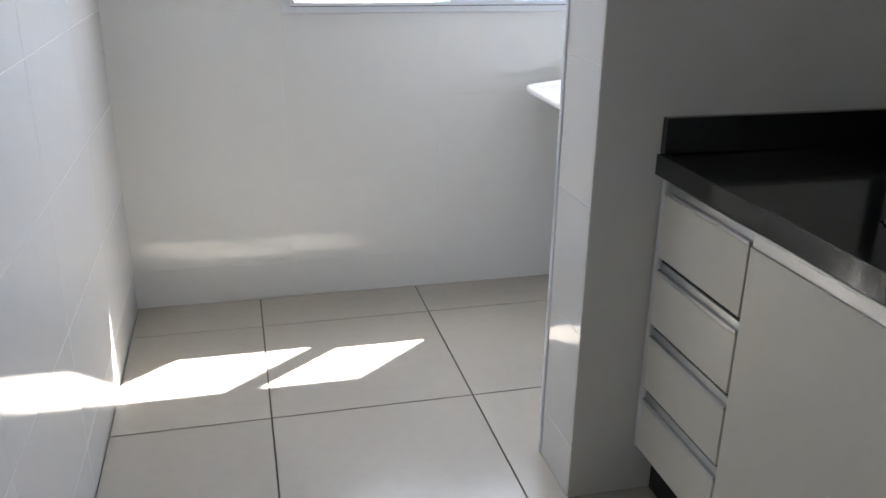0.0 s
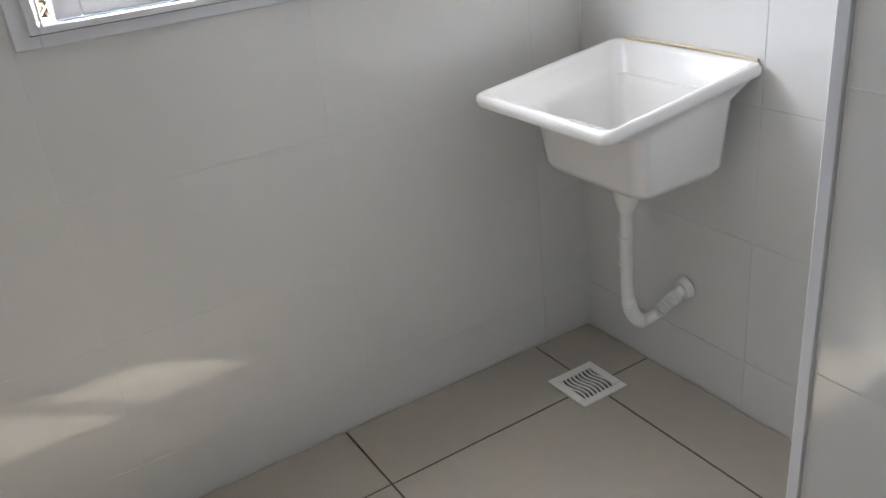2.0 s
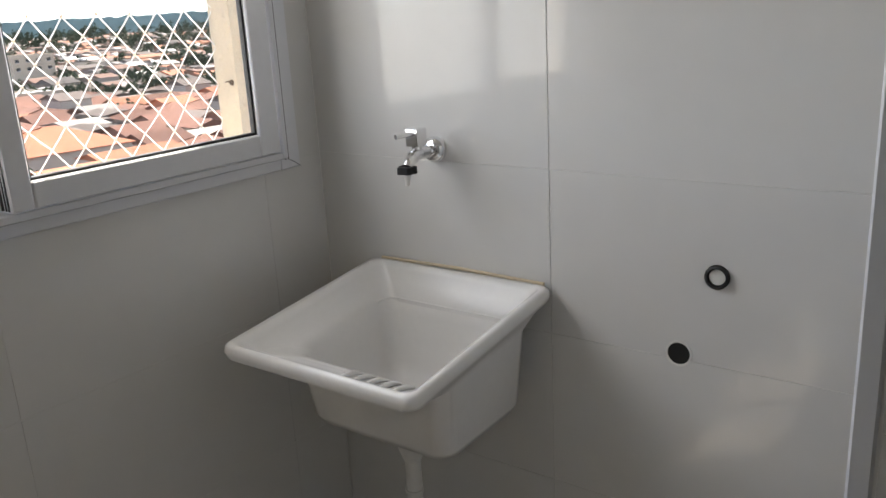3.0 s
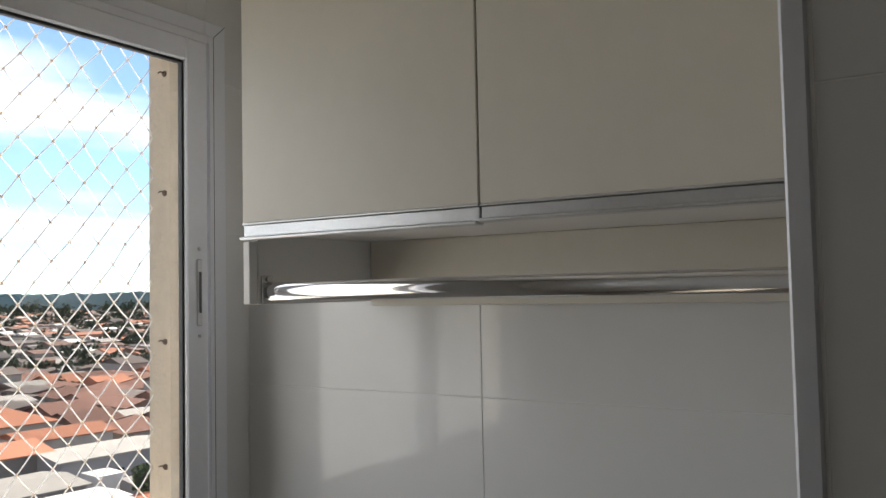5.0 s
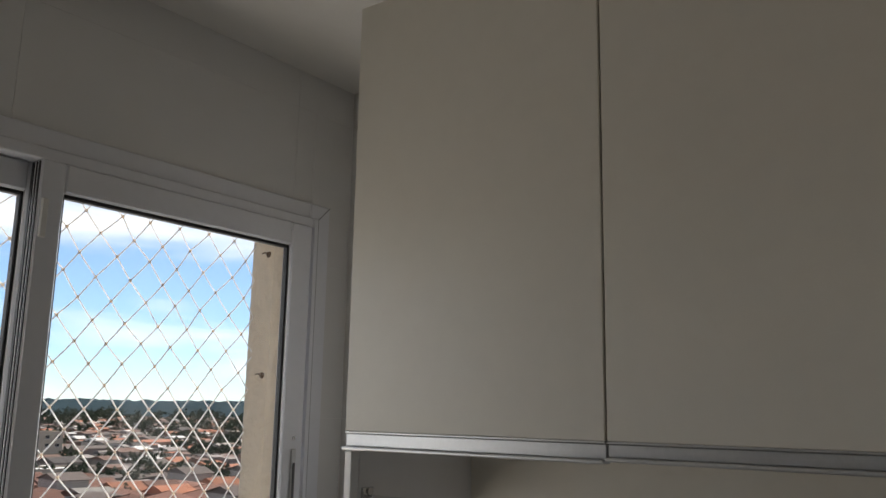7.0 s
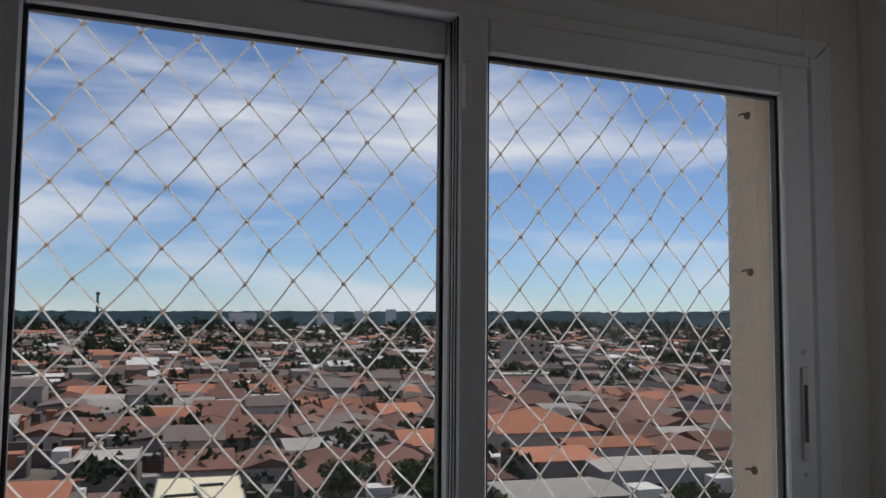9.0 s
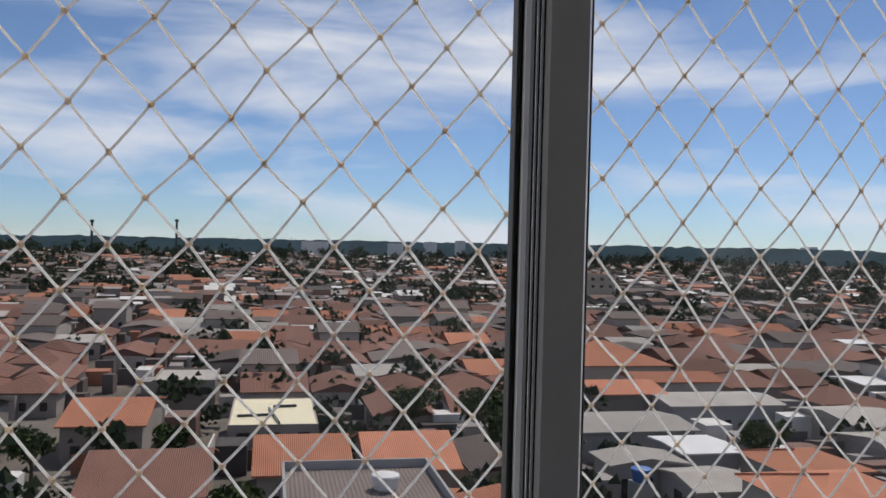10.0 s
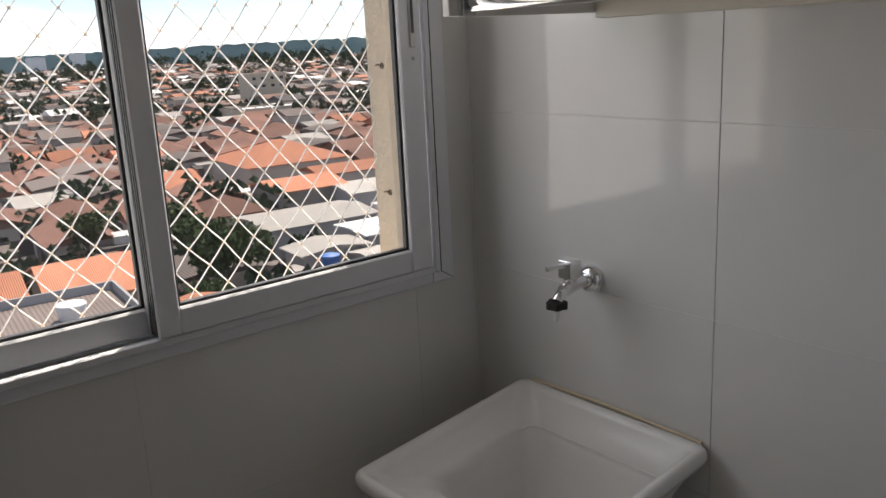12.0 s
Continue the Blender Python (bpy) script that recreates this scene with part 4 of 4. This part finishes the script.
# lean-to roofs and yard walls packed between the nearer houses
sv, sf = [], []
for dist, x, y, a in lots:
    if dist > 420:
        break
    for c in range(5):
        px, py = x + rng.uniform(-6, 6), y + rng.uniform(-8, 8)
        if any(x0 - 1 < px < x1 + 1 and y0 - 1 < py < y1 + 1 for x0, x1, y0, y1 in taken):
            continue
        w, d, z, k = rng.uniform(0.8, 2.8), rng.uniform(0.8, 2.6), rng.uniform(2.2, 3.6), rng.uniform(-0.25, 0.25)
        if rng.random() < 0.3:
            w, d, z, k = (rng.uniform(3, 6), 0.1, 2.2, 0) if rng.random() < 0.5 else (0.1, rng.uniform(3, 6), 2.2, 0)
        t_ = radians(TURN + rng.uniform(-4, 4))
        n0 = len(sv)
        for z0, z1 in ((0, 0), (z, k)):
            for sx, sy in ((-1, -1), (1, -1), (1, 1), (-1, 1)):
                sv.append((px + sx * w * math.cos(t_) - sy * d * math.sin(t_), py + sx * w * math.sin(t_) + sy * d * math.cos(t_), GZ + z0 + z1 * sy))
        sf += [tuple(n0 + i for i in f) for f in ((4, 5, 6, 7), (0, 1, 5, 4), (1, 2, 6, 5), (2, 3, 7, 6), (3, 0, 4, 7))]
me = bpy.data.meshes.new("yard_sheds")
me.from_pydata(sv, [], sf)
me.materials.append(M_FARROOF)
tagged(new("yard_sheds", me), "small mixed lean-to roofs and yard walls between houses", "sheds", kind="stuff")

# trees between the houses and the woods beyond them
tv, tf = [], []
for k in range(5200):
    a, dist = radians(rng.uniform(-30, 68)), 60 * (25 ** rng.random())
    grove = noise.noise((dist * math.sin(a) * 0.011, dist * math.cos(a) * 0.006, 4.0)) + min(dist, 700) / 1800 - 0.12
    if rng.random() > (0.10 if grove < 0.1 else 0.95) or dist < 240 and rng.random() < 0.75:
        continue
    x, y = dist * math.sin(a), dist * math.cos(a)
    if any(x0 < x < x1 and y0 < y < y1 for x0, x1, y0, y1 in taken):
        continue
    s = rng.uniform(1.2, 3.4) * (0.75 + dist / 600)
    for c in range(34):
        p = Vector((x, y, GZ + s * 0.9)) + Vector((rng.gauss(0, 0.5), rng.gauss(0, 0.5), rng.gauss(0.3, 0.4))) * s
        q = s * rng.uniform(0.16, 0.36)
        n0 = len(tv)
        rot = rng.uniform(0, 6.28)
        tv += [tuple(p + Vector((math.cos(rot + i * 2.1), math.sin(rot + i * 2.1), rng.uniform(-0.5, 0.3))) * q) for i in range(3)] + [tuple(p + Vector((0, 0, q)))]
        tf += [(n0, n0 + 1, n0 + 3), (n0 + 1, n0 + 2, n0 + 3), (n0 + 2, n0, n0 + 3), (n0, n0 + 2, n0 + 1)]
me = bpy.data.meshes.new("far_trees")
me.from_pydata(tv, [], tf)
me.materials.append(M_FARTREE)
tagged(new("far_trees", me), "dark tree crowns scattered through the far town", "trees", kind="stuff")
for x, y, h in ((-68.6, 1200, 48), (38.6, 1200, 52)):
    m = empty("mast", (x, y, GZ), "thin dark telecom mast on the horizon", "mast", "masts")
    part("shaft", tube([(0, 0, 0), (0, 0, h)], [2.2, 1.4], 8), M_PANE, m)
    part("antenna_ring", tube([(0, 0, h - 4), (0, 0, h - 0.5)], 2.6, 8), M_PANE, m)
for x, y, w, h in ((285, 1490, 45, 26), (500, 1480, 20, 30), (1381, 1480, 14, 40), (1400, 1480, 12, 42), (560, 1480, 14, 34), (430, 1470, 25, 26)):
    m = empty("far_building", (x, y, GZ), "pale building on the horizon", "building", "horizon buildings")
    part("wall", box(-w / 2, w / 2, -10, 10, 0, h), M_WHITEROOF, m)
    part("roof", box(-w / 2 + 1, w / 2 - 1, -9, 9, h, h + 1), M_GREY, m)
for x, y, w, d, h in ((172, 300, 15, 12, 15), (150, 260, 30, 14, 5)):
    flat_house("apartment_block", x - w / 2, x + w / 2, y - d / 2, y + d / 2, h, M_WHITEROOF, M_BEIGE, "beige apartment block in the middle distance", 0.6, 4, 2 if h > 8 else 1)
# the whole town lies turned a little to the window
turn_town = Matrix.Rotation(radians(1.75), 4, "Z")
for ob in list(scene.objects):
    if ob not in indoors and ob.parent is None:
        ob.matrix_basis = turn_town @ ob.matrix_basis

# ---- tiles of walls and floor ----
TILE_MESH = {}


def tile_mesh(w, h, mat, depth):
    key = (round(w, 4), round(h, 4), mat.name)
    if key not in TILE_MESH:
        b = bmesh.new()
        e = 0.0006
        rings = [[b.verts.new(p) for p in ((0 + q, 0 + q, z), (w - q, 0 + q, z), (w - q, h - q, z), (0 + q, h - q, z))] for q, z in ((0, -depth), (0, -e), (e * 0.35, -e * 0.3), (e * 1.2, 0))]
        for r0, r1 in zip(rings, rings[1:]):
            for k in range(4):
                b.faces.new((r0[k], r0[(k + 1) % 4], r1[(k + 1) % 4], r1[k]))
        b.faces.new(rings[-1])
        TILE_MESH[key] = mesh_of("tile", b, mat)
    return TILE_MESH[key]


def lay(parent, us, vs, to_world, joint, mat, depth=0.002, hole=None):
    """Tiles between the grid lines us and vs, cut round a hole; to_world carries (u, v, out) to the wall."""
    for u0, u1 in zip(us, us[1:]):
        for v0, v1 in zip(vs, vs[1:]):
            pieces = [(u0, u1, v0, v1)]
            if hole and u0 < hole[1] and u1 > hole[0] and v0 < hole[3] and v1 > hole[2]:
                a0, a1 = max(u0, hole[0]), min(u1, hole[1])
                pieces = [(u0, hole[0], v0, v1), (hole[1], u1, v0, v1), (a0, a1, v0, hole[2]), (a0, a1, hole[3], v1)]
            for p0, p1, q0, q1 in pieces:
                if p1 - p0 < 0.012 or q1 - q0 < 0.012:
                    continue
                ob = new("tile", tile_mesh(p1 - p0 - joint, q1 - q0 - joint, mat, depth))
                ob.parent = parent
                ob.matrix_basis = to_world @ Matrix.Translation((p0 + joint / 2, q0 + joint / 2, 0))


def basis(o, u, v):
    u, v = Vector(u), Vector(v)
    n = u.cross(v)
    return Matrix(((u.x, v.x, n.x, o[0]), (u.y, v.y, n.y, o[1]), (u.z, v.z, n.z, o[2]), (0, 0, 0, 1)))


J = 0.0014
lay(wall_window, [XL, 0.236, 0.809, 1.382, XR], ROWS_Z, basis((0, 0, 0), (1, 0, 0), (0, 0, 1)), 0.0005, M_TILE, hole=HOLE)
lay(wall_end, [0.001, 0.572, 1.147, 1.213], ROWS_Z, basis((XR, 0, 0), (0, -1, 0), (0, 0, 1)), J, M_TILE)
lay(wall_left, [YB, -4.023, -3.448, -2.873, -2.298, -1.723, -1.148, -0.573, -0.001], ROWS_Z, basis((XL, 0, 0), (0, 1, 0), (0, 0, 1)), J, M_TILE)
lay(partition, [-PY1 + 0.016, -PY0 - 0.002], ROWS_Z, basis((PX, 0, 0), (0, -1, 0), (0, 0, 1)), J, M_TILE)
lay(partition, [-XR, -0.967, -PX - 0.014], ROWS_Z, basis((0, PY1, 0), (-1, 0, 0), (0, 0, 1)), J, M_TILE)
FX = [XL + 0.001, 0.100, 0.719, 1.338, XR - 0.001]
FY = [YB, -4.035, -3.405, -2.775, -2.145, -1.515, -0.885, -0.255, -0.001]
lay(floor, FX, FY, basis((0, 0, 0), (1, 0, 0), (0, 1, 0)), 0.005, M_FLOOR)
